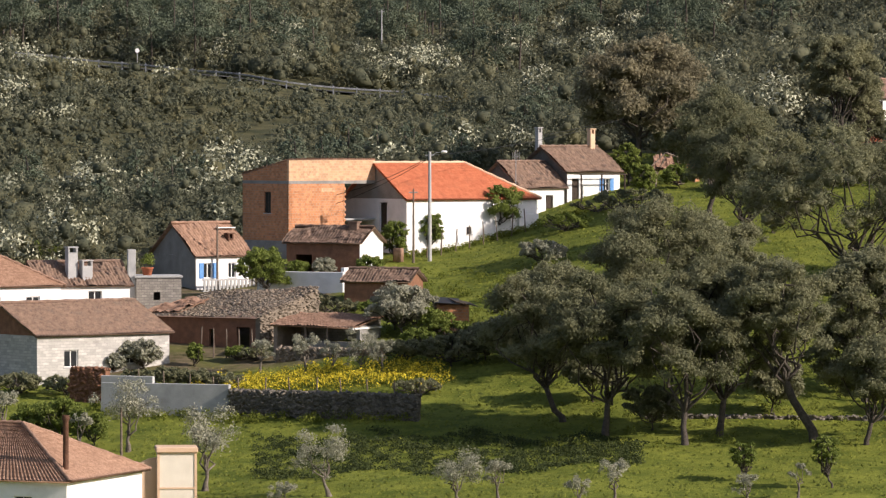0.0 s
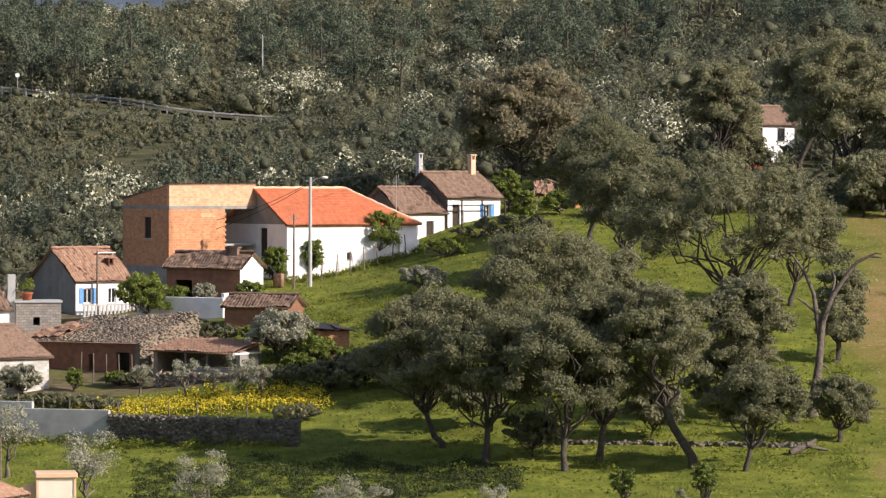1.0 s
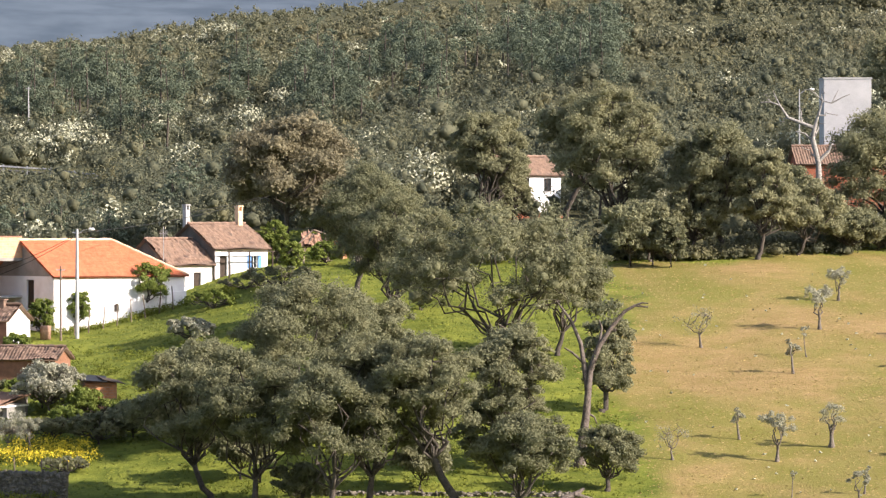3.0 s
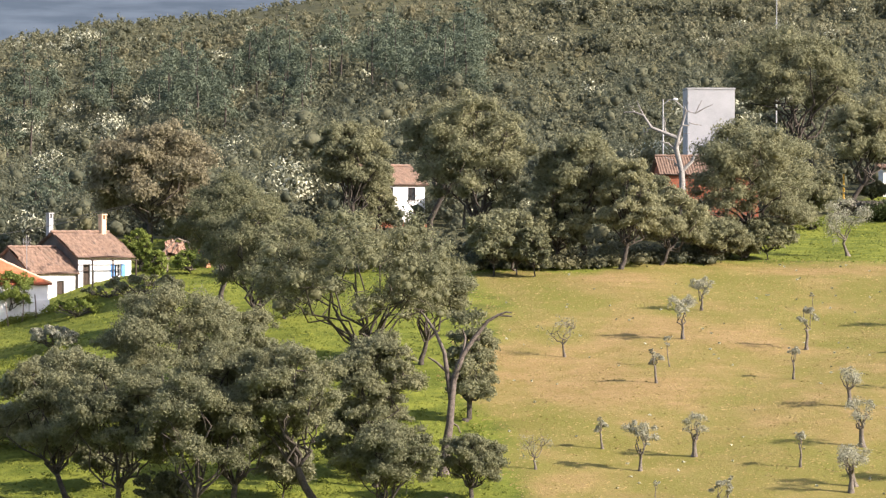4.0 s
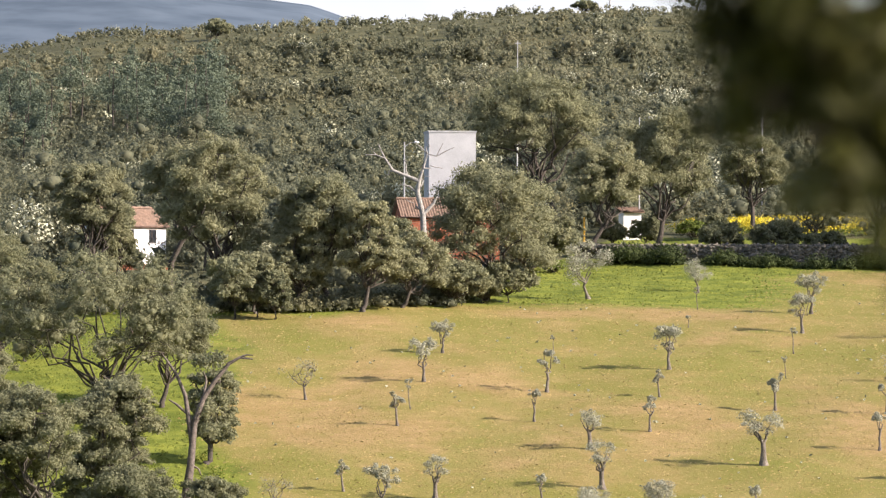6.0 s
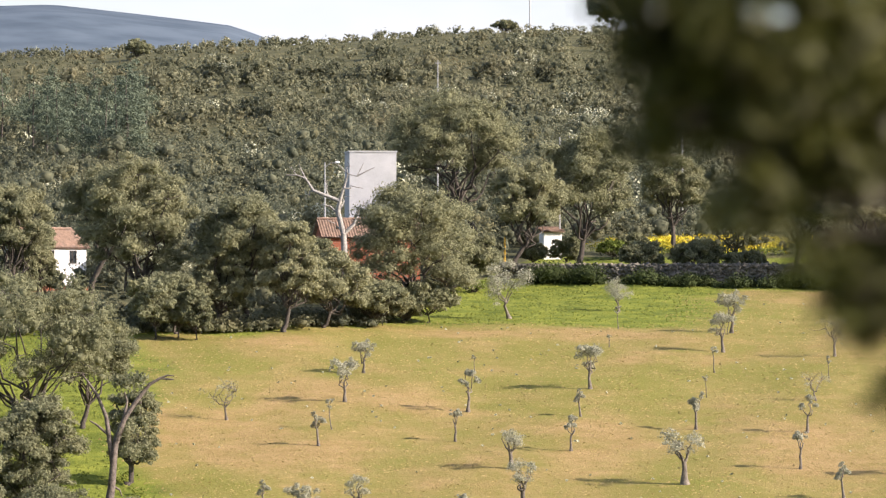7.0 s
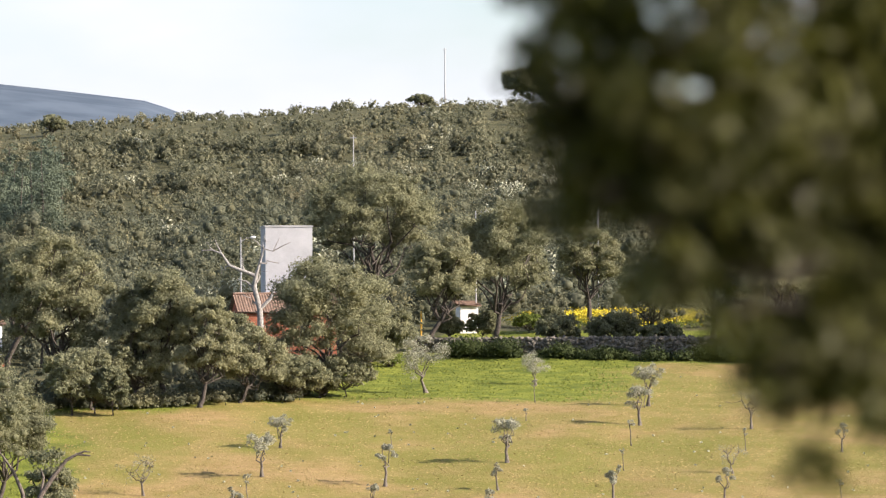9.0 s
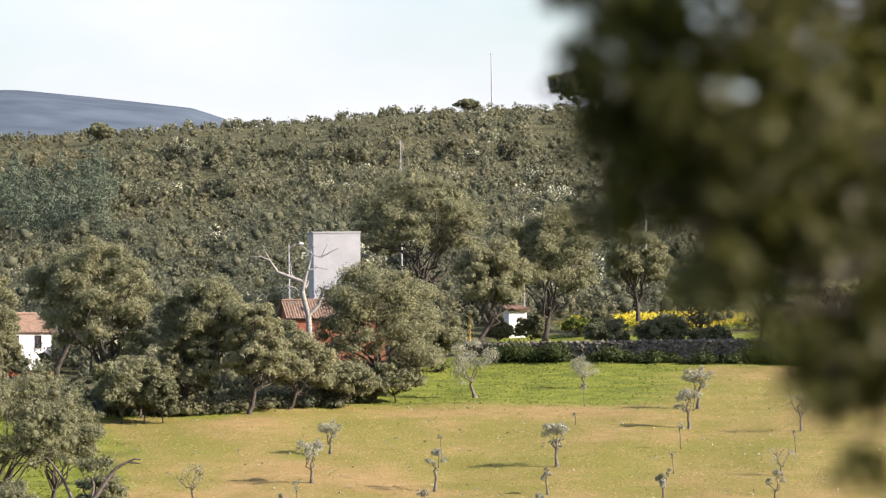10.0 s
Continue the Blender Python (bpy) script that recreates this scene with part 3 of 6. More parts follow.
long_house = house("long_house", "whitewashed long house with an orange-red tile roof", -45.8, 384.1, 43, 13.2, 8.6, 4.5, 2.75, WHITEWASH, RED_TILE, "hip_right",
                   front=(("dark", 6.0, 1.6, 6.5, 2.2),), left=(("door", 4.6, 1.9, 5.6, 4.2),), gable=GREY_RENDER, seed=3, sag=0.012, fascia=PEACH)
part("buttress", boxes((11.2, -0.25, -2, 13.2, -0.004, 3.2), bevel=0.03), WHITEWASH, long_house, "stained whitewashed footing")


def brick_house():
    """Unfinished: raw hollow brick, one wall carried over an open bay, the top falling to the back."""
    ob = thing("brick_house", put(-54.9, 381.2, 44, 1.0), "unfinished orange hollow-brick house with concrete ring beam", "house")
    w, d, h, bay = 8.6, 6.4, 7.5, 5.5
    low = 4.0
    part("wall", panel(bay, -3, 5.55, [(3.2, 4.9, 4.5, 5.2)]), BRICK, ob)
    part("wall", boxes((0, 0.02, 5.80, w, 0.3, h)), PALE_BRICK, ob, "pale orange brick upper wall")
    part("ring_beam", boxes((-0.02, -0.02, 5.552, w + 0.02, 0.32, 5.798)), GREY_RENDER, ob)
    part("lintel_block", boxes((3.2, -0.01, 4.9, 4.5, 0.25, 5.2)), PALE_BRICK, ob)
    side = part("wall", panel(d, -3, 5.55, [(3.0, 3.2, 3.9, 4.9)]), BRICK, ob)
    side.matrix_local = pose(0.0, d, 0, 0, 0, -90)
    window_unit(side, pose(3.0, 0, 3.2), 0.9, 1.7, "dark")
    bm = bmesh.new()
    pts = [(0.302, 5.8), (d, 5.8), (d, 6.25), (0.302, h)]
    a = [bm.verts.new((0.0, q, z)) for q, z in pts] + [bm.verts.new((0.28, q, z)) for q, z in pts]
    for f in ((0, 1, 2, 3), (7, 6, 5, 4), (0, 4, 5, 1), (1, 5, 6, 2), (2, 6, 7, 3), (3, 7, 4, 0)):
        bm.faces.new([a[q] for q in f])
    part("gable", bm, BRICK, ob)
    part("ring_beam", boxes((-0.02, 0.325, 5.552, 0.3, d, 5.798)), GREY_RENDER, ob)
    part("plinth", boxes((-0.05, -0.05, -2, bay, -0.004, 1.0), (-0.06, -0.05, -2, -0.004, d, 1.0)), GREY_RENDER, ob)
    back = part("wall", boxes((0.32, d - 0.3, -2, w, d, 6.2)), GREY_RENDER, ob)
    part("floor_slab", boxes((0.3, 0.3, 2.6, w, d - 0.302, 2.75), (bay, 0.0, 2.6, w, 0.3, 2.75)), CONCRETE, ob)
    part("roof", mesh_of("roof", *tiles((0.0, 0.0, h + 0.06), (w, 0.0, h + 0.06), (0.0, d + 0.2, 6.3), (w, d + 0.2, 6.3), 8), ORANGE_TILE), ORANGE_TILE, ob)
    for k in range(28):
        part("brick", boxes((-0.06 - 0.05 * (k % 2), -0.06, -0.4 + k * 0.21, 0.16, 0.10, -0.22 + k * 0.21)), BRICK, ob)
    for k in range(13):
        part("brick", boxes((bay - 0.1, -0.05, k * 0.42, bay + 0.10, 0.25, 0.2 + k * 0.42)), BRICK, ob)



brick_house()
shed = house("stone_shed", "old shed with mossy tiles and white end wall", -54.3, 375.6, -17, 6.3, 4.4, 2.75, 1.1, MUD_WALL, OLD_TILE, "gable", front=(("open", 0.8, -0.3, 2.2, 1.8),), gable=WHITEWASH, seed=11, sag=0.06, category="shed")
part("end_wall", boxes((6.301, 0.0, -2, 6.34, 4.4, 2.75)), WHITEWASH, shed, "patchy whitewashed end wall")
part("chimney_stump", boxes((4.6, 1.7, 3.5, 5.3, 2.3, 4.3), (4.5, 1.6, 4.3, 5.4, 2.4, 4.4)), OLD_TILE, shed)
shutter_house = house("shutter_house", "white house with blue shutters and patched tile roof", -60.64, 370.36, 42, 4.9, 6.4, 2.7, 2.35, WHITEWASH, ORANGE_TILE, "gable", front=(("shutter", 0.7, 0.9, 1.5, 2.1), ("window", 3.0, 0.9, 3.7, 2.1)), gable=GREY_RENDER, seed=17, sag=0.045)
# grey panel over the whitewash, the shade of this side in its colour
part("end_wall", boxes((-0.04, 0.0, -2, -0.001, 6.4, 2.7)), GREY_RENDER, shutter_house, "grey end wall, its shade in the colour")
part("balcony", boxes((0.0, -1.0, -0.2, 4.9, -0.01, -0.05), *[(0.1 + k * 0.35, -0.98, -0.05, 0.28 + k * 0.35, -0.90, 0.75) for k in range(14)], (0.0, -1.0, 0.75, 4.9, -0.88, 0.85)), CONCRETE, shutter_house, "concrete balustrade")
part("sheet_patch", boxes((3.4, 2.2, 4.75, 5.1, 3.3, 4.82)), WHITEWASH, shutter_house, "pale sheeting over broken ridge")
chimney(shutter_house, 4.0, 1.4, 3.0, 4.3, RUST, 0.5)
cottage = house("cottage", "small white cottage with brown tiles and two chimneys", -34.4, 401.83, 44, 5.7, 6.6, 2.6, 1.95, WHITEWASH, OLD_TILE, "gable", front=(("door", 0.5, 0.0, 1.3, 2.0), ("shutter", 3.9, 0.9, 4.6, 2.0)), gable=SHADED_RENDER, seed=23, sag=0.035)
# darkened panel over the whitewash for the side turned from the sun
part("end_wall", boxes((-0.04, 0.0, -2, -0.001, 6.6, 2.6)), SHADED_RENDER, cottage, "rendered end wall, darkened for its shade")
chimney(cottage, 0.3, 4.2, 3.6, 6.2, CONCRETE, 0.45)
chimney(cottage, 5.2, 3.2, 3.9, 6.1, PEACH, 0.5)
part("pergola", boxes((0.2, -1.6, -0.5, 0.3, -1.5, 2.3), (2.4, -1.6, -0.5, 2.5, -1.5, 2.3), (4.9, -1.6, -0.5, 5.0, -1.5, 2.3), (0.1, -1.62, 2.3, 5.2, -1.5, 2.4), (0.1, -0.8, 2.33, 5.2, -0.72, 2.41)), DARK_WOOD, cottage)
house("low_house", "low white house with a sagging dark tile roof", -37.9, 398.2, 44, 4.6, 6.0, 2.66, 2.0, WHITEWASH, OLD_TILE, "gable", front=(("door", 2.6, 0.0, 3.4, 2.0), ("window", 0.9, 0.9, 1.7, 1.9)), gable=SHADED_RENDER, seed=29, sag=0.05)
block_house = house("block_house", "long concrete-block house with a brown tile roof", -65.2, 329.9, 46, 11.4, 9.0, 3.45, 2.05, BLOCK, OLD_TILE, "gable", front=(("window", 2.3, 1.2, 3.5, 2.4), ("window", 7.6, 1.3, 8.4, 2.2)), gable=MUD_WALL, seed=31, sag=0.018)
house("tiled_house", "white house with a ribbed red-brown hip roof", -73.5, 343.6, 44, 8.6, 7.5, 4.6, 2.3, WHITEWASH, ORANGE_TILE, "hip_right", front=(("window", 2.2, 2.6, 3.4, 3.8), ("window", 5.6, 2.6, 6.8, 3.8)), seed=37, sag=0.012)
yard_house = house("yard_house", "old white house with worn tiles and stout chimney", -69.4, 353.2, 30, 6.9, 5.6, 3.1, 1.6, WHITEWASH, OLD_TILE, "gable", front=(("window", 3.6, 1.7, 4.7, 2.7),), seed=41, sag=0.07)
chimney(yard_house, 2.7, 1.2, 3.0, 5.9, CONCRETE, 0.75)
chimney(yard_house, 3.7, 0.8, 3.0, 4.9, CONCRETE, 0.8)
hut = house("block_hut", "square grey concrete-block hut with flat top", -63.3, 358.8, 14, 3.4, 3.4, 2.9, 0.0, ROUGH_BLOCK, OLD_TILE, "none", front=(("open", 1.3, 1.2, 1.8, 1.8),), category="hut")
part("roof_slab", boxes((-0.1, -0.1, 2.902, 3.5, 3.5, 3.05)), CONCRETE, hut)
part("flue", boxes((-0.6, 0.6, 0, 0.0, 1.3, 5.0), bevel=0.03), CONCRETE, hut)
red_shed = house("red_shed", "low reddish earth shed with dark tile roof", -47.4, 358.2, -12, 5.0, 3.6, 1.7, 0.8, MUD_WALL, OLD_TILE, "gable", front=(), seed=43, sag=0.05, category="shed")


def heap(w, d, h, seed, n, size):
    """Loose slates and stones laid over a slope, as one mesh."""
    rng = np.random.default_rng(seed)
    co, faces = [], []
    for k in range(n):
        u, v = rng.random(), rng.random()
        c = np.array([u * w, v * d, h(u, v) + rng.uniform(0, 0.05)])
        s = size * rng.uniform(0.5, 1.3, 3) * np.array([1, 0.8, 0.28])
        a = rng.uniform(0, math.pi)
        rot = np.array([[math.cos(a), -math.sin(a), 0], [math.sin(a), math.cos(a), 0], [rng.normal() * 0.2, rng.normal() * 0.2, 1]])
        cube = np.array([(x, y, z) for z in (-1, 1) for y in (-1, 1) for x in (-1, 1)], float) * s * rng.uniform(0.75, 1.1, (8, 3))
        co.append(cube @ rot.T + c)
        faces.append(np.array([(0, 2, 3, 1), (4, 5, 7, 6), (0, 1, 5, 4), (2, 6, 7, 3), (0, 4, 6, 2), (1, 3, 7, 5)]) + 8 * k)
    return np.concatenate(co), np.concatenate(faces)


def ruined_barn():
    ob = house("ruined_barn", "ruined barn, earth walls, roof of loose stones", -60.3, 347.1, -24, 9.2, 8.0, 1.9, 0, MUD_WALL, OLD_TILE, "none", front=(("open", 7.6, -0.9, 8.7, 1.2), ("open", 5.2, -0.9, 5.7, 1.0)), category="barn")
    slope = lambda u, v: 1.9 + 2.0 * v * (0.75 + 0.25 * u) + 0.12 * math.sin(u * 9) * math.sin(v * 7)
    bm = bmesh.new()
    grid = [[bm.verts.new((-0.3 + 9.8 * i / 14, -0.3 + 8.4 * j / 10, slope(i / 14, j / 10) - 0.06)) for j in range(11)] for i in range(15)]
    for i in range(14):
        for j in range(10):
            bm.faces.new((grid[i][j], grid[i + 1][j], grid[i + 1][j + 1], grid[i][j + 1]))
    part("roof", bm, OLD_TILE, ob)
    co, f = heap(9.6, 8.2, slope, 51, 3600, 0.11)
    me = part("rubble", mesh_of("rubble", co, f, STONE), STONE, ob, "loose grey-brown stones and broken tiles")
    tagged(me, kind="stuff")
    bm = bmesh.new()
    pts = [(0.0, -2), (8.0, -2), (8.0, 3.7), (0.0, 1.9)]
    a = [bm.verts.new((9.21, q, z)) for q, z in pts] + [bm.verts.new((9.6, q, z)) for q, z in pts]
    for q in ((0, 1, 2, 3), (7, 6, 5, 4), (0, 4, 5, 1), (1, 5, 6, 2), (2, 6, 7, 3), (3, 7, 4, 0)):
        bm.faces.new([a[k] for k in q])
    part("end_wall", bm, STONE, ob, "drystone end wall")
    rng = np.random.default_rng(53)
    rows = []
    for k in range(700):
        v, z = rng.random(), rng.random()
        rows.append((9.62, v * 8.0, -1.2 + z * (3.1 + 1.9 * v)))
    co, f = heap(1, 1, lambda u, v: 0, 54, 700, 0.15)
    base = co.reshape(700, 8, 3)
    base = base - base.mean(1, keepdims=True) + np.array(rows)[:, None]
    tagged(part("rubble", mesh_of("rubble", base.reshape(-1, 3), f, STONE), STONE, ob, "brown rubble stones"), kind="stuff")
    part("old_tile_patch", mesh_of("old_tile_patch", *tiles((-0.4, 0.4, 2.15), (2.4, 0.4, 2.15), (0.2, 4.0, 3.0), (2.6, 4.0, 3.1), 55, sag=0.08), ORANGE_TILE), ORANGE_TILE, ob, "patch of collapsed orange tiles")


ruined_barn()


def open_barn():
    """Lean-to of tiles on posts, open to the front."""
    ob = thing("open_barn", put(-50.3, 339.6, -20), "open lean-to barn under an orange-brown tile roof", "barn")
    part("roof", mesh_of("roof", *tiles((0, 0, 2.25), (6.6, 0, 2.1), (0.3, 4.4, 3.0), (6.9, 4.4, 2.85), 61, sag=0.03), ORANGE_TILE), ORANGE_TILE, ob)
    part("back_wall", boxes((0.2, 4.1, -2, 6.6, 4.4, 2.7)), ROUGH_BLOCK, ob)
    part("side_wall", boxes((0.1, 0.4, -2, 0.4, 4.0, 2.3)), STONE, ob)
    part("side_wall", boxes((6.3, 1.2, -2, 6.6, 4.0, 2.2)), GREY_RENDER, ob)
    for k in (2.7, 4.4):
        part("post", boxes((k, 0.15, -1.5, k + 0.15, 0.30, 2.15), bevel=0.02), WOOD, ob)
    part("beam", boxes((0, 0.12, 2.12, 6.6, 0.30, 2.2)), WOOD, ob)
    part("fascia", boxes((6.62, -0.05, 1.98, 6.70, 4.4, 2.1)), WHITEWASH, ob)
    part("half_wall", boxes((3.0, 0.5, -1.5, 6.3, 0.8, 1.1)), GREY_RENDER, ob)


open_barn()


def brick_hut():
    ob = thing("brick_hut", put(-38.7, 343.1, 14), "little orange-brick hut under black roofing sheets", "hut")
    part("wall", panel(2.3, -1.5, 1.9, []), BRICK, ob)
    for q in (0.0, 2.1):
        part("wall", boxes((q, 0.302, -1.5, q + 0.2, 2.2, 1.95)), BRICK, ob)
    part("back_wall", boxes((0.202, 2.0, -1.5, 2.098, 2.2, 2.0)), BRICK, ob)
    sheet = part("roof_sheet", boxes((-0.4, -0.5, 0, 1.6, 2.5, 0.04)), CABLE, ob)
    sheet.matrix_local = pose(0, 0, 2.15, 6, 4, -6)
    sheet = part("roof_sheet", boxes((0, -0.5, 0, 1.7, 2.4, 0.04)), DARK_WOOD, ob)
    sheet.matrix_local = pose(1.2, 0, 2.2, 4, 12, 5)


brick_hut()


def corner_house():
    """The house at the foot of the view: hip roof, rusty stovepipe and a rendered stair head."""
    turn = -14
    c = np.array([-52.48, 274.32])
    w, d = 14.0, 10.7
    a = radians(turn)
    o = c - w * np.array([math.cos(a), math.sin(a)])
    ob = house("corner_house", "white house with a red-brown hip tile roof", float(o[0]), float(o[1]), turn, w, d, 3.1, 2.75, WHITEWASH, ORANGE_TILE, "hip", front=(("window", 10.6, 0.9, 11.8, 2.1),), seed=67, sag=0.012, over=0.4)
    part("stovepipe", mesh_of("stovepipe", *tube([(13.3, 1.4, 3.6), (13.3, 1.4, 6.4), (13.3, 1.4, 6.5), (13.3, 1.4, 6.75)], [0.17, 0.17, 0.24, 0.22], 12), RUST, True), RUST, ob, "rusty iron stovepipe")
    st = thing("stair_head", put(-49.35, 287.2, 12, -0.95), "cream rendered stair head with a tiled cap", "outbuilding")
    part("wall", boxes((0, 0, -2, 2.3, 2.2, 4.1), bevel=0.02), material("cream_render", (0.66, 0.60, 0.5), (0.80, 0.74, 0.63), 1.0, stain=(0.5, 0.42, 0.33), stains=0.3), st)
    part("frame", boxes((-0.05, -0.05, -2, 0.1, -0.003, 4.12), (2.2, -0.05, -2, 2.35, -0.003, 4.12), (0.1, -0.05, 1.9, 2.2, -0.003, 2.0)), PEACH, st)
    part("cap", boxes((-0.12, -0.2, 4.102, 2.42, 2.35, 4.42), bevel=0.04), PEACH, st, "peach rendered cap")
    bm = bmesh.new()
    pts = [(-3.4, -2), (-0.05, -2), (-0.05, 3.8), (-0.6, 3.7), (-3.4, 2.3)]
    f0 = [bm.verts.new((q, 0.4, z)) for q, z in pts]
    f1 = [bm.verts.new((q, 0.65, z)) for q, z in pts]
    bm.faces.new(f0)
    bm.faces.new(f1[::-1])
    for k in range(5):
        bm.faces.new((f0[k], f1[k], f1[(k + 1) % 5], f0[(k + 1) % 5]))
    part("ramp_wall", bm, PEACH, st, "peach rendered sloping parapet")


corner_house()


# ---- walls, poles, road ----
def straight_wall(name, label, x0, y0, x1, y1, h, thick, mat, stones=0, seed=1, base=-1.0, size=0.16):
    length = math.hypot(x1 - x0, y1 - y0)
    turn = math.degrees(math.atan2(y1 - y0, x1 - x0))
    ob = thing(name, put(x0, y0, turn), label, "wall")
    part("body", boxes((0, 0, base, length, thick, h), bevel=0.03), mat, ob)
    if stones:
        rng = np.random.default_rng(seed)
        co, f = heap(1, 1, lambda u, v: 0, seed, stones, size)
        q = co.reshape(stones, 8, 3)
        front = rng.random(stones) < 0.8
        at = np.stack([rng.random(stones) * length, np.where(front, -0.02, rng.random(stones) * thick), np.where(front, base + rng.random(stones) * (h - base), h)], 1)
        q = (q - q.mean(1, keepdims=True)) * np.array([1, 0.9, 1.7]) + at[:, None]
        tagged(part("stones", mesh_of("stones", q.reshape(-1, 3), f, mat), mat, ob), kind="stuff")
    return ob


straight_wall("boundary_wall", "sunlit whitewashed garden wall", -55.4, 367.2, -48.3, 364.1, 1.9, 0.3, WHITEWASH)
straight_wall("boundary_wall", "whitewashed wall end beside the tiled shed", -48.2, 364.2, -46.8, 367.6, 1.9, 0.3, WHITEWASH)
straight_wall("retaining_wall", "grey cement retaining wall below the garden", -59.1, 321.2, -50.0, 318.9, 2.0, 0.4, CONCRETE)
straight_wall("retaining_wall", "raised step of the grey retaining wall", -59.1, 321.25, -55.4, 320.3, 2.45, 0.36, CONCRETE)
straight_wall("retaining_wall", "dark drystone retaining wall below mustard flowers", -49.98, 318.9, -36.7, 313.6, 1.75, 0.5, SHADED_WALL_STONE, 2200, 83)
straight_wall("stone_wall", "square stub of dark brown stone wall", -61.9, 324.6, -59.2, 323.6, 2.2, 0.6, MUD_WALL, 300, 84)
straight_wall("drystone_wall", "tumbled grey drystone wall along the field top", 33.0, 462.0, 75.0, 448.0, 1.15, 0.7, SHADED_WALL_STONE, 2600, 85, size=0.24)
straight_wall("stone_wall", "low mossy stone bank under the oaks, darkened for shade", -22.0, 313.0, -3.5, 312.0, 0.28, 0.5, SHADED_WALL_STONE, 420, 86)
straight_wall("stone_wall", "low dark stone wall before the barn", -49.5, 337.0, -41.5, 334.0, 1.0, 0.5, STONE, 700, 87)


def pole(name, label, x, y, h, r=0.13, mat=CONCRETE, lamp=False, arm=True):
    ob = thing(name, put(x, y, 0), label, "pole")
    part("shaft", mesh_of("shaft", *tube([(0, 0, -0.8), (0, 0, h * 0.5), (0, 0, h)], [r, r * 0.85, r * 0.65], 10), mat, True), mat, ob)
    if arm:
        part("crossarm", boxes((-0.35, -0.05, h - 0.35, 0.35, 0.05, h - 0.25)), METAL, ob)
    if lamp:
        part("bracket", mesh_of("bracket", *tube([(0, 0, h - 0.5), (0.5, 0, h - 0.1), (1.0, 0, h - 0.05)], [0.03, 0.03, 0.025], 6), METAL, True), METAL, ob)
        bm = bmesh.new()
        bmesh.ops.create_uvsphere(bm, u_segments=12, v_segments=8, radius=0.2, matrix=Matrix.Translation((1.15, 0, h - 0.03)) @ Matrix.Diagonal((1.3, 0.8, 0.6, 1)))
        part("lamp_head", bm, WHITEWASH, ob, "white street lamp head")
    return ob


pole("utility_pole", "tall concrete utility pole with a street lamp", -43.5, 380.3, 8.7, 0.17, lamp=True)
pole("utility_pole", "short weathered wooden pole by the white house", -44.6, 378.6, 5.9, 0.10, WOOD)
pole("utility_pole", "leaning wooden pole before the shutter house", -59.1, 371.2, 5.0, 0.10, WOOD, arm=False)
pole("utility_pole", "pale concrete pole behind the cottage", -27.5, 431.6, 5.2, 0.13)
pole("utility_pole", "thin grey pole on the wooded hillside", -85.3, 685.0, 8.6, 0.12)
pole("utility_pole", "slim pale pole among hillside scrub", 33.0, 559.0, 17.9, 0.08)
pole("utility_pole", "slim pale pole among scrub behind oaks", 56.9, 517.0, 19.0, 0.08)
pole("radio_mast", "tall slender mast standing on the ridge", 76.8, 982.0, 12.2, 0.17, METAL)
pole("street_lamp", "street lamp beside the white tower house", 16.0, 449.9, 11.7, 0.09, METAL, lamp=True, arm=False)
pole("street_lamp", "street lamp among the wall oaks", 40.4, 478.5, 12.0, 0.09, METAL, lamp=True, arm=False)
pole("garden_post", "thin grey post in the olive plot", -54.9, 305.6, 3.1, 0.09, WOOD, arm=False)
pole("marker_post", "orange-yellow marker post among the trees", 34.3, 470.0, 2.9, 0.12, material("orange_paint", (0.6, 0.33, 0.05), (0.75, 0.45, 0.08), 3.0), arm=False)


def antenna(x, y, z):
    ob = thing("roof_antenna", pose(x, y, z), "thin metal television aerial on a mast", "antenna")
    part("mast", mesh_of("mast", *tube([(0, 0, -2.2), (0, 0, 2.0)], [0.035, 0.03], 6), METAL), METAL, ob)
    part("elements", boxes((-0.3, -0.02, 1.4, 0.3, 0.02, 1.45), *[(-0.28 + 0.14 * k, -0.02, 1.1, -0.25 + 0.14 * k, 0.02, 1.75) for k in range(5)]), METAL, ob)


antenna(-38.3, 397.5, float(land(-38.3, 397.5)) + 4.0)


def cable(a, b, sag, label):
    pts = [np.array(a) + (np.array(b) - np.array(a)) * t / 16 - np.array([0, 0, sag * 4 * (t / 16) * (1 - t / 16)]) for t in range(17)]
    ob = thing("cable", pose(*[float(q) for q in pts[0]]), label, "cable", "overhead cables")
    part("wire", mesh_of("wire", *tube([p - pts[0] for p in pts], [0.022] * 17, 5), CABLE), CABLE, ob)


def top(x, y, h):
    return np.array([x, y, float(land(x, y)) + h])


cable(top(-43.5, 380.3, 8.4), top(-27.5, 431.6, 5.0), 0.8, "black overhead cable from pole to pole")
cable(top(-43.5, 380.3, 8.2), top(-54.5, 386.0, 3.6), 0.5, "slack black cable across the brick house")
cable(top(-43.5, 380.3, 8.3), top(-54.6, 386.1, 4.6), 0.6, "slack black cable before the brick house")
cable(top(-27.5, 431.6, 5.0), top(-37.4, 406.0, 5.6), 0.3, "black cable over the cottage roof")


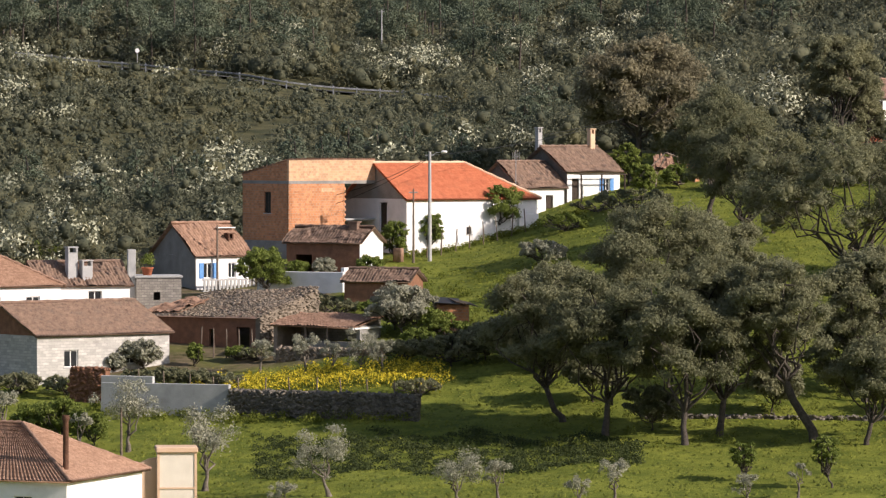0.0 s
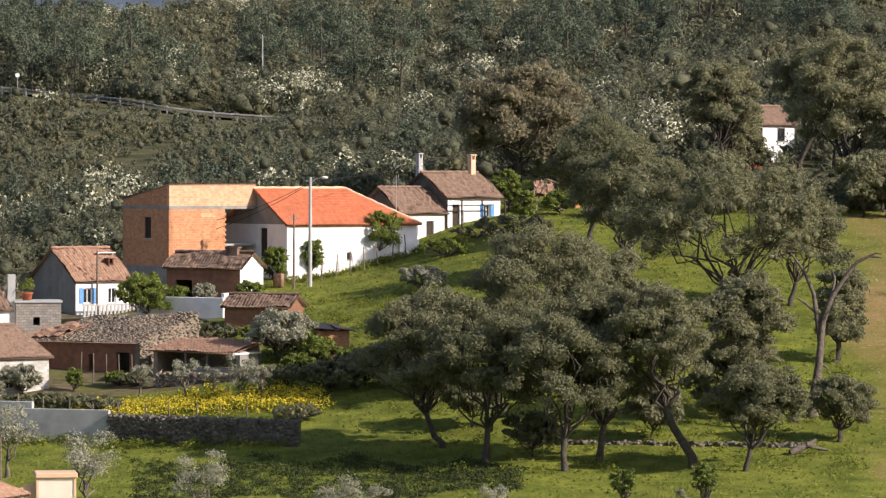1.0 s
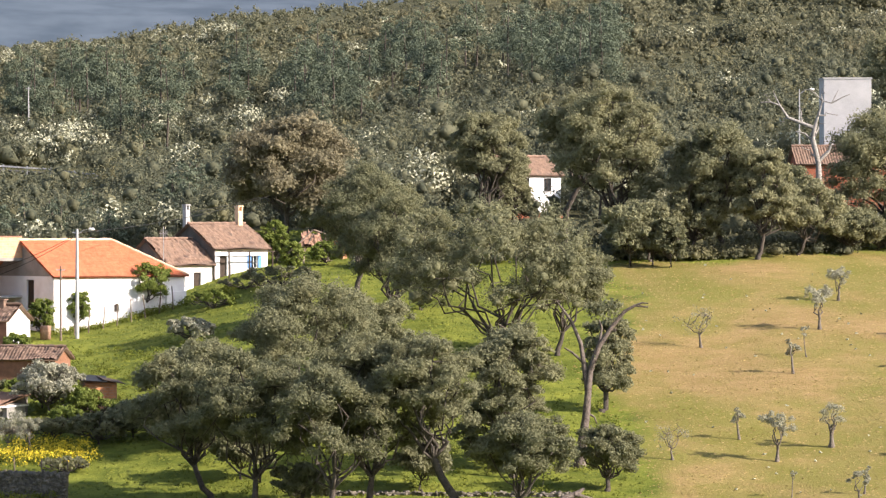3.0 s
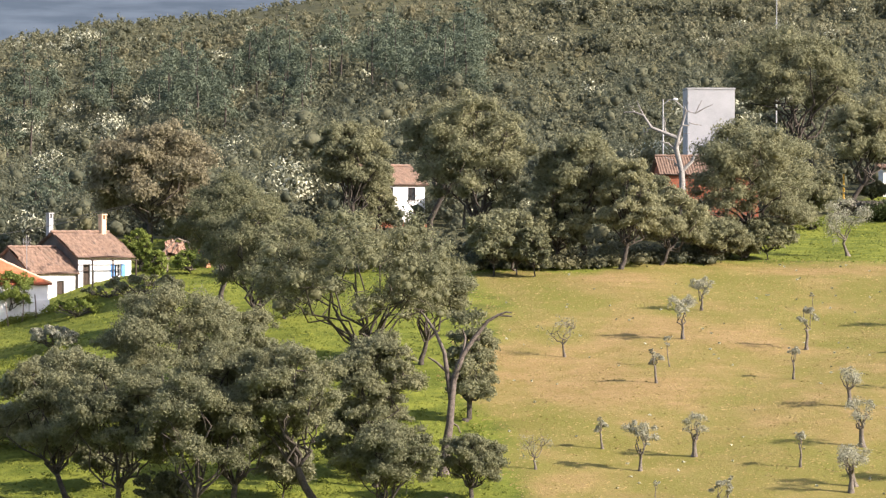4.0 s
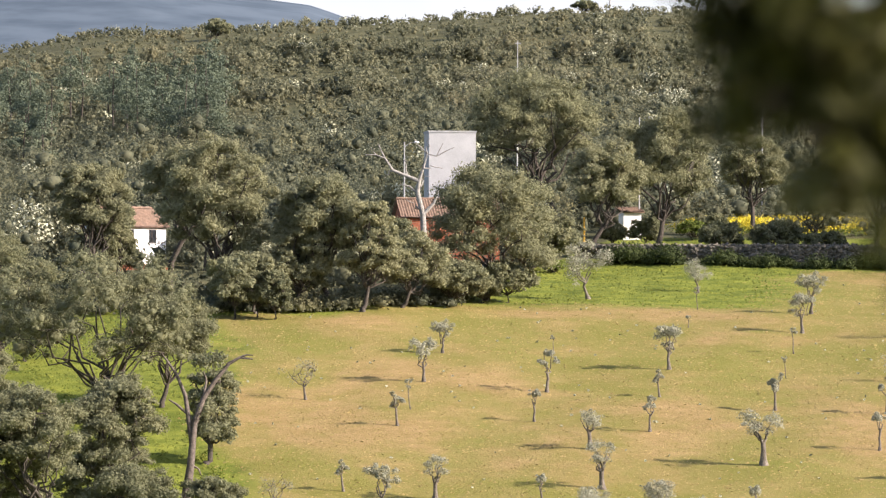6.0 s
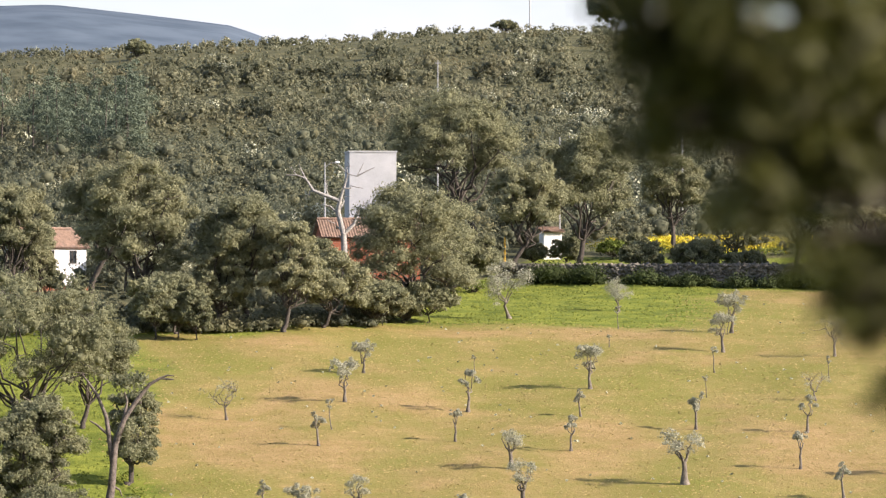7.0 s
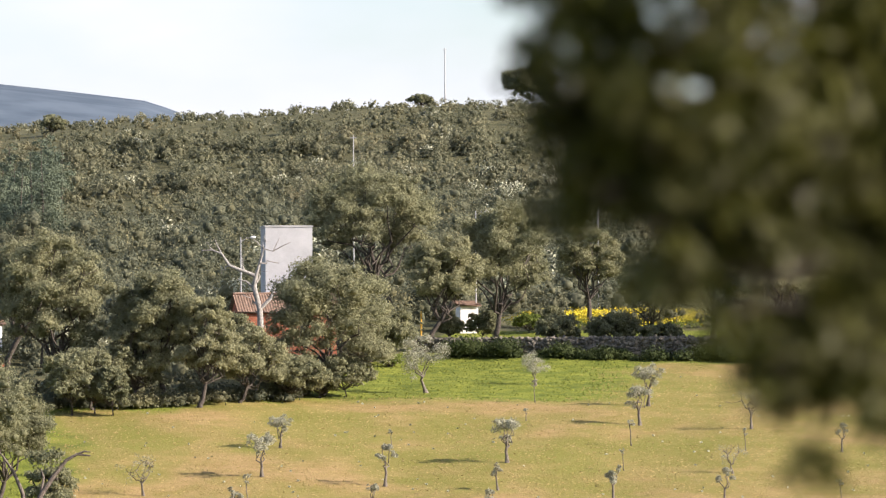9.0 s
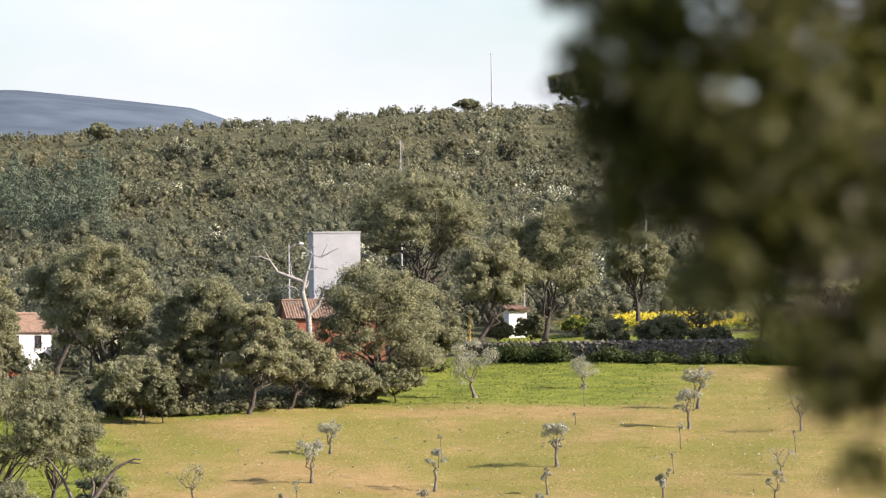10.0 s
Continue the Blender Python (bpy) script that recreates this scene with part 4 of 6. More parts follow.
def roadside():
    """The lane on the hillside: a tarred strip with a steel guard rail on posts."""
    bs = np.linspace(-12.4, -4.2, 60)
    ds = road_line(bs)
    xs, ys = ds * np.sin(np.radians(bs)), ds * np.cos(np.radians(bs))
    zs = land(xs, ys)
    co, f = [], []
    for x, y, z, b in zip(xs, ys, zs, bs):
        w = np.array([math.sin(radians(b)), math.cos(radians(b))])
        for q, dz in ((0.3, 0.35), (6.0, 0.55)):
            co.append((x + w[0] * q, y + w[1] * q, z + dz))
    for k in range(59):
        f.append((2 * k, 2 * k + 2, 2 * k + 3, 2 * k + 1))
    tar = material("asphalt", (0.04, 0.04, 0.042), (0.075, 0.075, 0.075), 0.6, 0.9)
    tagged(new("road", mesh_of("road", co, f, tar)), "narrow grey tarred lane across the hillside", "road", kind="structure")
    ob = thing("guard_rail", pose(float(xs[0]), float(ys[0]), float(zs[0])), "long galvanised steel guard rail beside the lane", "guard rail")
    o = np.array([xs[0], ys[0], zs[0]])
    rail = []
    for dz, r in ((0.95, 0.05), (0.84, 0.05)):
        rail.append(tube([np.array([x, y, z + dz]) - o for x, y, z in zip(xs, ys, zs)], [r] * 60, 6))
    part("rail", mesh_of("rail", *joined(rail), RAIL), RAIL, ob)
    for k in range(0, 60, 2):
        p = part("post", boxes((-0.09, 0.1, -0.5, 0.09, 0.22, 1.15)), RAIL, ob)
        p.location = Vector((xs[k], ys[k], zs[k])) - Vector(o)
    sign = thing("road_sign", put(-114.2, 648.0, 10), "round white road sign on a thin post", "sign")
    part("post", mesh_of("post", *tube([(0, 0, -0.5), (0, 0, 2.6)], [0.05, 0.05], 8), METAL), METAL, sign)
    bm = bmesh.new()
    bmesh.ops.create_cone(bm, cap_ends=True, segments=20, radius1=0.3, radius2=0.3, depth=0.03, matrix=Matrix.Translation((0, -0.06, 2.4)) @ Matrix.Rotation(math.pi / 2, 4, "X"))
    part("plate", bm, WHITEWASH, sign, "white round plate")


def road_line(b):
    return np.interp(b, [-12.4, -11.5, -10.0, -8.3, -6.8, -5.3, -4.2], [659, 657, 652, 638, 640, 607, 602])


roadside()

# ---- buildings among the upper trees ----
house("upper_house", "white house with red tiles half hidden by oaks", -10.4, 440.2, 40, 5.6, 5.0, 3.9, 1.6, WHITEWASH, OLD_TILE, "gable", front=(("dark", 1.0, 2.4, 1.9, 3.6), ("dark", 3.6, 2.4, 4.5, 3.6)), seed=91)
straight_wall("garden_wall", "low red brick garden wall before the upper house", -13.5, 437.0, -5.5, 441.0, 0.9, 0.3, RED_BRICK)
TOWER_PAINT = material("faded_white", (0.39, 0.39, 0.40), (0.51, 0.51, 0.52), 0.6, stain=(0.26, 0.26, 0.27))
tower = thing("tower_house", put(18.5, 454.9, 3), "tall plain white tower house wall with flat top", "house")
part("wall", boxes((0, 0, -2, 4.45, 5.0, 12.35), bevel=0.03), CONCRETE, tower)
part("wall_face", boxes((0.0, -0.03, -2, 4.45, -0.003, 12.35)), TOWER_PAINT, tower, "faded white painted front")
part("coping", boxes((-0.08, -0.08, 12.352, 4.53, 5.08, 12.5)), CONCRETE, tower)
house("brick_barn", "red brick barn with a dark tiled roof", 15.8, 446.0, 6, 9.0, 6.0, 4.9, 1.6, RED_BRICK, OLD_TILE, "gable", front=(("dark", 5.6, 2.9, 6.4, 4.1),), seed=93, category="barn")
house("white_shed", "small white shed behind the drystone wall", 38.7, 476.7, 8, 1.8, 2.2, 2.7, 0.4, WHITEWASH, OLD_TILE, "rise_back", seed=95, category="shed")


def collapsed_house():
    """Roofless remains beside the cottage."""
    ob = thing("collapsed_house", put(-28.1, 406.3, 30), "collapsed stone cottage with fallen red tiles", "ruin")
    part("wall", boxes((0, 0, -1.5, 1.0, 0.4, 1.5), (3.0, 0, -1.5, 3.6, 0.4, 1.9)), STONE, ob)
    part("wall", boxes((4.6, 0, -1.5, 5.0, 3.4, 2.0)), BRICK, ob)
    part("wall", boxes((0, 0.4, -1.5, 0.4, 3.4, 1.8)), STONE, ob)
    part("roof", mesh_of("roof", *tiles((0.6, -0.2, 1.5), (2.8, -0.2, 1.6), (1.6, 1.9, 2.7), (3.3, 1.9, 2.6), 97, sag=0.1), ORANGE_TILE), ORANGE_TILE, ob)
    for k, (x0, z0, x1, z1) in enumerate(((0.1, 1.4, 1.9, 2.9), (1.9, 2.9, 4.8, 2.0), (0.8, 0.6, 1.9, 2.6), (3.1, 1.6, 3.0, 2.6))):
        part("rafter", mesh_of("rafter", *tube([(x0, 0.1, z0), (x1, 0.2, z1)], [0.07, 0.06], 6), WOOD), WOOD, ob)


collapsed_house()


# ---- trees of the meadow and the grove ----
def limb(rng, a, b, r0, r1, steps=5, bend=0.12, sides=7):
    """A crooked tapering limb from a to b."""
    a, b = np.array(a, float), np.array(b, float)
    span = np.linalg.norm(b - a)
    pts = [a + (b - a) * k / steps + (rng.normal(size=3) * bend * span * 0.5 if 0 < k < steps else 0) for k in range(steps + 1)]
    return tube(pts, [r0 + (r1 - r0) * (k / steps) ** 0.8 for k in range(steps + 1)], sides)


def oak(x, y, h, r, low, lean, seed, label, leaf_mat=OAK_LEAF, bark=BARK, count=0, size=0.085, via=None, name="oak_tree", category="tree", girth=1.0, group="trees", fill=1.0):
    """A broad tree: trunk, limbs to several boughs, each bough a heap of leaf clumps with gaps between. fill: how leafy."""
    rng = np.random.default_rng(seed)
    ob = thing(name, put(x, y, 0), label, category, group)
    thick = girth * (0.10 + 0.019 * h)
    low, r = min(low, 0.75 * h) * 0.62, r * 1.14
    mid = np.array([lean * 0.75, 0, max(low * 0.95, 0.22 * h)])
    half = (h - low) / 2
    centre = np.array([lean, 0, low + half])
    bough = 0.44 * min(r, half * 1.15)
    n = int(np.clip(2.0 * (r / bough) ** 2 * max(half / bough, 1.0) * 0.55, 5, 22))
    boughs, clumps = [], []
    for k in range(n):
        # spread evenly round the crown, a golden angle apart
        up = -0.75 + 1.75 * (k + 0.5) / n
        a = k * 2.39996 + rng.uniform(-0.4, 0.4)
        wide = math.sqrt(max(1 - min(abs(up), 1) ** 2.4, 0.04))
        br = bough * rng.uniform(0.72, 1.12)
        reach = np.array([max(r - br * 0.85, 0.1), max(r - br * 0.85, 0.1) * 0.9, max(half - br * 0.8, 0.05)]) * rng.uniform(0.82, 1.1)
        c = centre + np.array([math.cos(a) * wide, math.sin(a) * wide, up]) * reach
        boughs.append((*c, br))
        m = int(rng.uniform(14, 20))
        for q in range(m):
            way = rng.normal(size=3)
            way /= np.linalg.norm(way)
            way[2] = way[2] if way[2] > -0.4 else -way[2] * 0.7
            cr = br * rng.uniform(0.2, 0.46)
            clumps.append((*(c + way * (br * rng.uniform(0.75, 1.2) - cr * 0.6) * np.array([1, 1, 0.85])), cr))
    wood = []
    pts = [(0, 0, -0.5), (lean * 0.08, 0, 0.15 * low + 0.1)] + ([via] if via else [(lean * 0.35 + rng.normal() * 0.15, rng.normal() * 0.15, 0.55 * low)]) + [tuple(mid)]
    wood.append(tube(pts, [thick * 1.35, thick * 1.05, thick * 0.85, thick * 0.75][: len(pts)], 9, 0.1, rng))
    for bx, by, bz, br in boughs:
        c = np.array([bx, by, bz])
        wood.append(limb(rng, mid - np.array([0, 0, 0.2]), c, thick * rng.uniform(0.3, 0.55), 0.04, 5, 0.14))
        for q in range(3):
            way = rng.normal(size=3)
            wood.append(limb(rng, c, c + way / np.linalg.norm(way) * br * 0.8, 0.05 * girth, 0.015, 3, 0.12, 5))
    part("trunk", mesh_of("trunk", *joined(wood), bark, True), bark, ob)
    clumps = np.array(clumps)
    if fill < 1:
        clumps = clumps[rng.random(len(clumps)) < fill]
    co, f = leaves(rng, clumps, count or int(np.clip(1.25 * (clumps[:, 3] ** 2).sum() * 6.3 / size**2, 600, 50000)), size, 0.85)
    hc, hf = cores(rng, clumps, 0.85, 0.25, 0.6)
    part("crown", mesh_of("crown", np.concatenate([co, hc]), np.concatenate([f, hf + len(co)]), leaf_mat), leaf_mat, ob)
    return ob


LIT_OAK = "dense grey-green cork oak with dark trunk on grassy slope"
near_oaks = [
    (-27.0, 313.0, 10.6, 3.5, 2.2, -1.6), (-23.9, 307.8, 10.6, 3.6, 3.4, 0.2), (-22.4, 325.8, 11.9, 4.4, 5.0, 0.4),
    (-18.6, 304.6, 10.3, 3.5, 3.4, 0.0), (-16.6, 307.6, 11.6, 3.5, 3.0, 0.4), (-7.2, 304.7, 7.1, 2.9, 2.0, 0.5),
    (-7.6, 318.2, 10.6, 2.7, 3.6, 0.0), (-9.0, 348.4, 13.1, 7.4, 4.1, -0.4), (-5.2, 357.5, 8.4, 3.1, 3.3, 0.6),
    (-17.9, 367.9, 11.2, 4.1, 3.0, 0.0), (-21.7, 385.4, 10.8, 3.8, 3.6, 0.7), (-19.4, 339.5, 8.4, 3.2, 2.8, 0.8)]
for k, spec in enumerate(near_oaks):
    oak(*spec, 100 + k, LIT_OAK, group="oaks of the grassy slope", girth=0.75)
oak(-10.4, 306.1, 12.2, 3.5, 6.6, -2.6, 131, "leaning cork oak with a bent bare trunk on grass", via=(-1.4, 0, 2.6), group="oaks of the grassy slope", girth=0.9)
oak(-1.8, 337.5, 7.1, 1.7, 0.6, 0.4, 132, "slim grey-green oak behind a half-dead tree")
oak(-1.3, 314.0, 4.6, 2.0, 0.5, 0.0, 133, "low grey-green holm oak bush at the field's corner", name="oak_bush", category="bush")

edge_oaks = [
    (10.8, 401.2, 9.7, 2.4, 1.7, 0.7), (5.2, 402.8, 7.5, 2.3, 0.7, 0.5), (-1.2, 405.8, 14.5, 4.2, 4.0, 0.0), (8.1, 404.2, 11.8, 3.1, 3.8, -0.9),
    (-5.5, 412.8, 13.4, 3.4, 8.6, 1.8), (-11.9, 423.4, 11.3, 3.1, 4.4, -0.3), (14.2, 404.0, 6.6, 2.8, 0.9, 0.9), (21.7, 415.2, 12.5, 5.2, 0.7, 0.7),
    (1.9, 400.5, 5.2, 2.6, 0.5, 0.0), (18.3, 407.6, 4.1, 2.7, 0.4, 0.5), (28.2, 452.9, 5.3, 3.2, 0.4, 0.5), (-10.3, 430.0, 7.4, 1.7, 3.0, 0.1)]
for k, spec in enumerate(edge_oaks):
    oak(*spec, 200 + k, "leafy olive-green oak at the field's upper edge", size=0.105, leaf_mat=EDGE_LEAF, group="oaks along the field edge", girth=0.8)
wall_oaks = [
    (34.3, 462.5, 11.2, 3.2, 5.0, 1.8), (41.4, 469.0, 13.7, 5.4, 4.5, 0.7), (32.6, 475.2, 16.7, 6.6, 9.5, -3.1), (52.1, 482.2, 10.5, 3.2, 5.0, 0.0),
    (56.2, 464.7, 8.5, 3.4, 3.4, 0.0), (61.7, 460.9, 12.0, 4.6, 4.0, 0.5), (68.2, 452.9, 13.9, 4.6, 4.6, 0.0)]
for k, spec in enumerate(wall_oaks):
    oak(*spec, 300 + k, "tall cork oak with bare stem beside a drystone wall", size=0.115, leaf_mat=EDGE_LEAF, group="oaks by the drystone wall", girth=0.85)
oak(52.2, 461.1, 3.8, 2.4, 0.4, 0.0, 320, "dark rounded evergreen bush before the drystone wall", name="evergreen_bush", category="bush")
oak(-30.2, 424.7, 11.3, 5.2, 0.8, 0.2, 321, "tall brownish eucalyptus behind the cottage", material("eucalyptus_leaf", (0.16, 0.145, 0.09), (0.33, 0.295, 0.185), 0.5, 0.8, 0, 3.0, island=0.12, leaf=0.4), size=0.14, name="eucalyptus_tree")
for k, spec in enumerate([(-53.7, 365.4, 3.9, 2.0, 0.5, -0.9), (-39.0, 390.6, 4.2, 1.8, 0.9, 0.0), (-44.4, 385.5, 3.2, 0.9, 0.5, 0.4), (-46.3, 380.2, 3.3, 1.1, 0.4, 0.0)]):
    oak(*spec, 340 + k, "young garden tree with fresh yellow-green spring leaves", FRESH_LEAF, size=0.09, girth=0.5, fill=0.8, name="garden_tree", group="garden trees")
for k, spec in enumerate([(-14.2, 292.0, 2.5, 0.8, 0.5, 0.0), (-8.8, 288.7, 3.3, 0.8, 1.4, -0.4)]):
    oak(*spec, 350 + k, "sapling with sparse fresh green leaves in grass", FRESH_LEAF, size=0.07, girth=0.4, fill=0.5, name="sapling", group="saplings")
oak(-40.7, 340.9, 3.9, 2.2, 0.5, -0.6, 360, "willowy grey-green bushy tree by the ruined barn", OLIVE_LEAF, size=0.08, girth=0.5, fill=0.85, name="willow_tree")


def half_dead_tree():
    """The forked tree at the corner of the field: long bare limbs, pale where the bark is gone."""
    rng = np.random.default_rng(77)
    ob = thing("dead_tree", put(-3.2, 321.2, 0), "half-dead forked cork oak with bare crooked limbs", "tree")
    wood = [tube([(0, 0, -0.5), (0.1, 0, 1.0), (0.45, 0, 3.4), (0.6, 0.1, 5.2), (0.75, 0.1, 6.6)], [0.50, 0.34, 0.27, 0.24, 0.20], 10, 0.1, rng),
            tube([(0.75, 0.1, 6.4), (1.3, 0.1, 8.0), (2.1, 0.2, 9.2), (3.0, 0.2, 10.3), (3.7, 0.3, 10.7), (4.6, 0.3, 10.6)], [0.21, 0.18, 0.15, 0.12, 0.09, 0.04], 8, 0.1, rng),
            tube([(3.7, 0.3, 10.7), (4.2, 0.2, 10.9), (4.6, 0.2, 10.85)], [0.08, 0.06, 0.03], 6),
            tube([(1.3, 0.1, 8.0), (1.5, 0.2, 9.2), (1.3, 0.3, 9.8)], [0.12, 0.08, 0.03], 6),
            tube([(0.55, 0.1, 5.0), (0.3, 0.2, 6.8), (0.1, 0.2, 8.2), (-0.5, 0.3, 9.6), (-1.2, 0.3, 10.6), (-1.5, 0.3, 11.0)], [0.2, 0.17, 0.14, 0.11, 0.07, 0.03], 8, 0.1, rng),
            tube([(0.2, 0.2, 7.0), (-0.5, 0.2, 7.6), (-1.0, 0.2, 7.9)], [0.11, 0.08, 0.04], 6),
            tube([(0.5, 0, 3.6), (1.0, 0, 3.3), (1.2, 0, 2.8)], [0.09, 0.06, 0.03], 6)]
    part("trunk", mesh_of("trunk", *joined(wood), CORK, True), CORK, ob)
    co, f = leaves(rng, [(1.6, 0.3, 10.2, 0.9), (2.2, 0.3, 10.6, 0.6), (0.9, 0.5, 10.5, 0.6), (1.5, 0.6, 7.0, 0.8), (1.8, 0.6, 5.6, 0.7)], 1500, 0.13)
    part("crown", mesh_of("crown", co, f, OAK_LEAF), OAK_LEAF, ob, "thin remaining grey-green foliage")


half_dead_tree()


def bleached_tree(x, y):
    """The pale dead oak before the brick barn."""
    rng = np.random.default_rng(78)
    ob = thing("dead_tree", put(x, y, 0), "bleached dead oak with twisting pale branches", "tree")
    wood = [tube([(0, 0, -0.4), (-0.1, 0, 4.0), (-0.2, 0, 6.2), (-0.7, 0, 8.2), (-0.5, 0, 9.4)], [0.4, 0.3, 0.25, 0.22, 0.18], 9, 0.1, rng),
            tube([(-0.6, 0, 9.2), (-1.6, 0, 9.6), (-2.9, 0, 10.1), (-3.6, 0, 11.2), (-4.4, 0, 11.5), (-5.4, 0, 11.5)], [0.2, 0.17, 0.14, 0.10, 0.07, 0.03], 7, 0.1, rng),
            tube([(-3.6, 0, 11.2), (-4.0, 0, 12.0), (-4.2, 0, 12.5)], [0.08, 0.05, 0.03], 6),
            tube([(-0.5, 0, 9.3), (-0.1, 0.1, 10.6), (0.2, 0.1, 11.6), (1.0, 0.1, 11.4), (1.6, 0.1, 12.6)], [0.15, 0.12, 0.09, 0.07, 0.03], 7, 0.1, rng),
            tube([(0.2, 0.1, 11.6), (-0.4, 0.1, 12.2), (-0.8, 0.1, 12.5)], [0.06, 0.05, 0.03], 6),
            tube([(1.0, 0.1, 11.4), (1.9, 0, 11.9), (2.6, 0, 12.2)], [0.06, 0.05, 0.03], 6),
            tube([(-0.2, 0, 6.2), (0.8, 0, 7.2), (1.3, 0, 8.8)], [0.19, 0.15, 0.07], 7),
            tube([(-0.6, 0, 8.0), (-1.4, 0, 8.7), (-2.2, 0, 8.9)], [0.12, 0.08, 0.04], 7)]
    for a, b, r in (((-2.9, 0, 10.1), (-3.6, 0.3, 9.4), 0.09), ((-1.6, 0, 9.6), (-2.0, 0.2, 11.2), 0.10), ((-0.1, 0.1, 10.6), (1.4, 0.2, 10.3), 0.10), ((0.2, 0.1, 11.6), (0.4, 0.2, 13.0), 0.07),
                    ((-0.7, 0, 8.2), (0.5, 0.2, 9.6), 0.12), ((1.3, 0, 8.8), (2.2, 0.2, 9.3), 0.06), ((-4.4, 0, 11.5), (-5.0, 0.1, 12.2), 0.05), ((-0.3, 0, 6.6), (-1.7, 0.2, 7.6), 0.10)):
        wood.append(limb(rng, a, b, r, 0.02, 6, 0.22, 6))
    part("trunk", mesh_of("trunk", *joined(wood), PALE_BARK, True), PALE_BARK, ob)


bleached_tree(17.2, 431.0)


def olive_parts(kind, seed):
    """A pruned olive 1 m high, to be scaled: thick gnarled bole, forks and a light silvery crown."""
    rng = np.random.default_rng(seed)
    bole = {"full": 0.34, "wide": 0.30, "old": 0.42, "small": 0.45, "thin": 0.6, "bare": 0.35}[kind]
    fat = {"full": 0.034, "wide": 0.034, "old": 0.058, "small": 0.032, "thin": 0.016, "bare": 0.03}[kind]
    spread = {"full": 0.25, "wide": 0.42, "old": 0.30, "small": 0.18, "thin": 0.10, "bare": 0.40}[kind]
    count = {"full": 1100, "wide": 1500, "old": 800, "small": 650, "thin": 200, "bare": 220}[kind]
    tilt = rng.uniform(-0.09, 0.09)
    wood = [tube([(0, 0, -0.12), (0, 0, 0.0), (tilt * 0.5, 0, 0.12), (tilt, rng.normal() * 0.02, bole * 0.7), (tilt * 1.3, 0, bole)],
                 [fat * 2.0, fat * 1.7, fat * 1.1, fat * 0.85, fat * 0.9], 9, 0.16, rng)]
    clumps = []
    for k in range(3 if kind in ("thin", "small") else 5):
        a = k * 2.4 + rng.uniform(0, 1)
        tip = np.array([tilt * 1.3 + math.cos(a) * spread * rng.uniform(0.4, 0.9), math.sin(a) * spread * rng.uniform(0.4, 0.9), rng.uniform(0.62, 0.92)])
        wood.append(limb(rng, (tilt * 1.3, 0, bole * 0.95), tip, fat * 0.55, 0.008, 5, 0.18, 6))
        for q in range(4):
            clumps.append((*(tip + rng.normal(size=3) * spread * 0.32), spread * rng.uniform(0.2, 0.46)))
        if kind == "bare":
            for q in range(4):
                wood.append(limb(rng, tip, tip + rng.normal(size=3) * np.array([0.2, 0.2, 0.12]) + np.array([0, 0, 0.1]), 0.01, 0.003, 3, 0.2, 4))
    co, f = leaves(rng, clumps, int(count * 2.6), 0.018, 1.0)
    return joined(wood), (co, f)


OLIVE_LABELS = {"full": "pruned olive tree with a round silvery-green crown", "wide": "olive tree with a broad silvery-green crown on grass",
                "old": "old pruned olive with a thick gnarled bole", "small": "small pruned olive with a tufted silvery crown",
                "thin": "thin young olive with very few leaves", "bare": "bare cut-back olive with nearly leafless branches"}
GROVE = {
    "full": [(14.6, 367.5, 3.0), (16.6, 380.9, 2.5), (33.9, 373.5, 3.3), (10.0, 322.9, 3.0), (48.9, 406.4, 3.4), (46.7, 393.8, 3.1), (53.4, 336.6, 2.8), (30.7, 315.1, 2.4), (-28.5, 285.1, 2.4),
             (-21.4, 283.2, 2.4), (-23.6, 281.1, 2.0), (-13.5, 281.7, 2.0), (-40.7, 279.9, 2.1), (-64.3, 313.3, 2.8), (-50.2, 334.3, 2.2), (-46.5, 330.8, 2.6), (-44.7, 329.5, 2.3), (-40.8, 328.0, 2.4), (-59.0, 338.9, 2.0)],
    "thin": [(13.2, 356.6, 2.3), (25.5, 382.2, 1.7), (10.6, 312.1, 1.8), (39.6, 409.6, 2.0), (44.6, 382.0, 2.5), (42.6, 369.9, 1.8), (53.2, 377.8, 1.8), (56.9, 353.2, 2.1)],
    "small": [(12.0, 350.1, 2.5), (23.8, 364.3, 3.1), (22.1, 352.6, 2.3), (32.1, 361.6, 2.1), (30.2, 348.0, 2.5), (20.7, 322.9, 2.3), (7.6, 329.0, 2.2), (14.8, 308.7, 2.2), (37.6, 396.8, 1.0),
              (40.2, 356.0, 2.8), (48.2, 353.8, 2.7), (45.8, 339.7, 2.6), (47.4, 329.4, 2.6), (60.7, 376.9, 2.2), (34.4, 316.4, 2.7), (15.3, 312.4, 1.8), (-10.7, 284.9, 2.1), (-57.2, 303.7, 3.1)],
    "wide": [(31.0, 419.4, 3.8), (41.3, 426.6, 2.4), (-47.5, 293.5, 3.9), (-39.1, 288.7, 3.2), (-30.8, 284.6, 2.7), (-54.7, 307.0, 3.5), (-42.4, 328.6, 2.4)],
    "old": [(25.4, 340.9, 2.5), (25.3, 328.8, 2.8), (23.6, 316.2, 2.7), (28.2, 319.1, 2.5), (13.8, 326.8, 2.5), (37.0, 334.8, 3.4), (24.0, 317.9, 2.5), (28.1, 319.3, 2.3)],
    "bare": [(55.4, 390.1, 3.0), (50.7, 367.3, 2.0), (5.5, 360.8, 2.6), (3.0, 322.5, 2.1)],
}
grove_rng = random.Random(5)
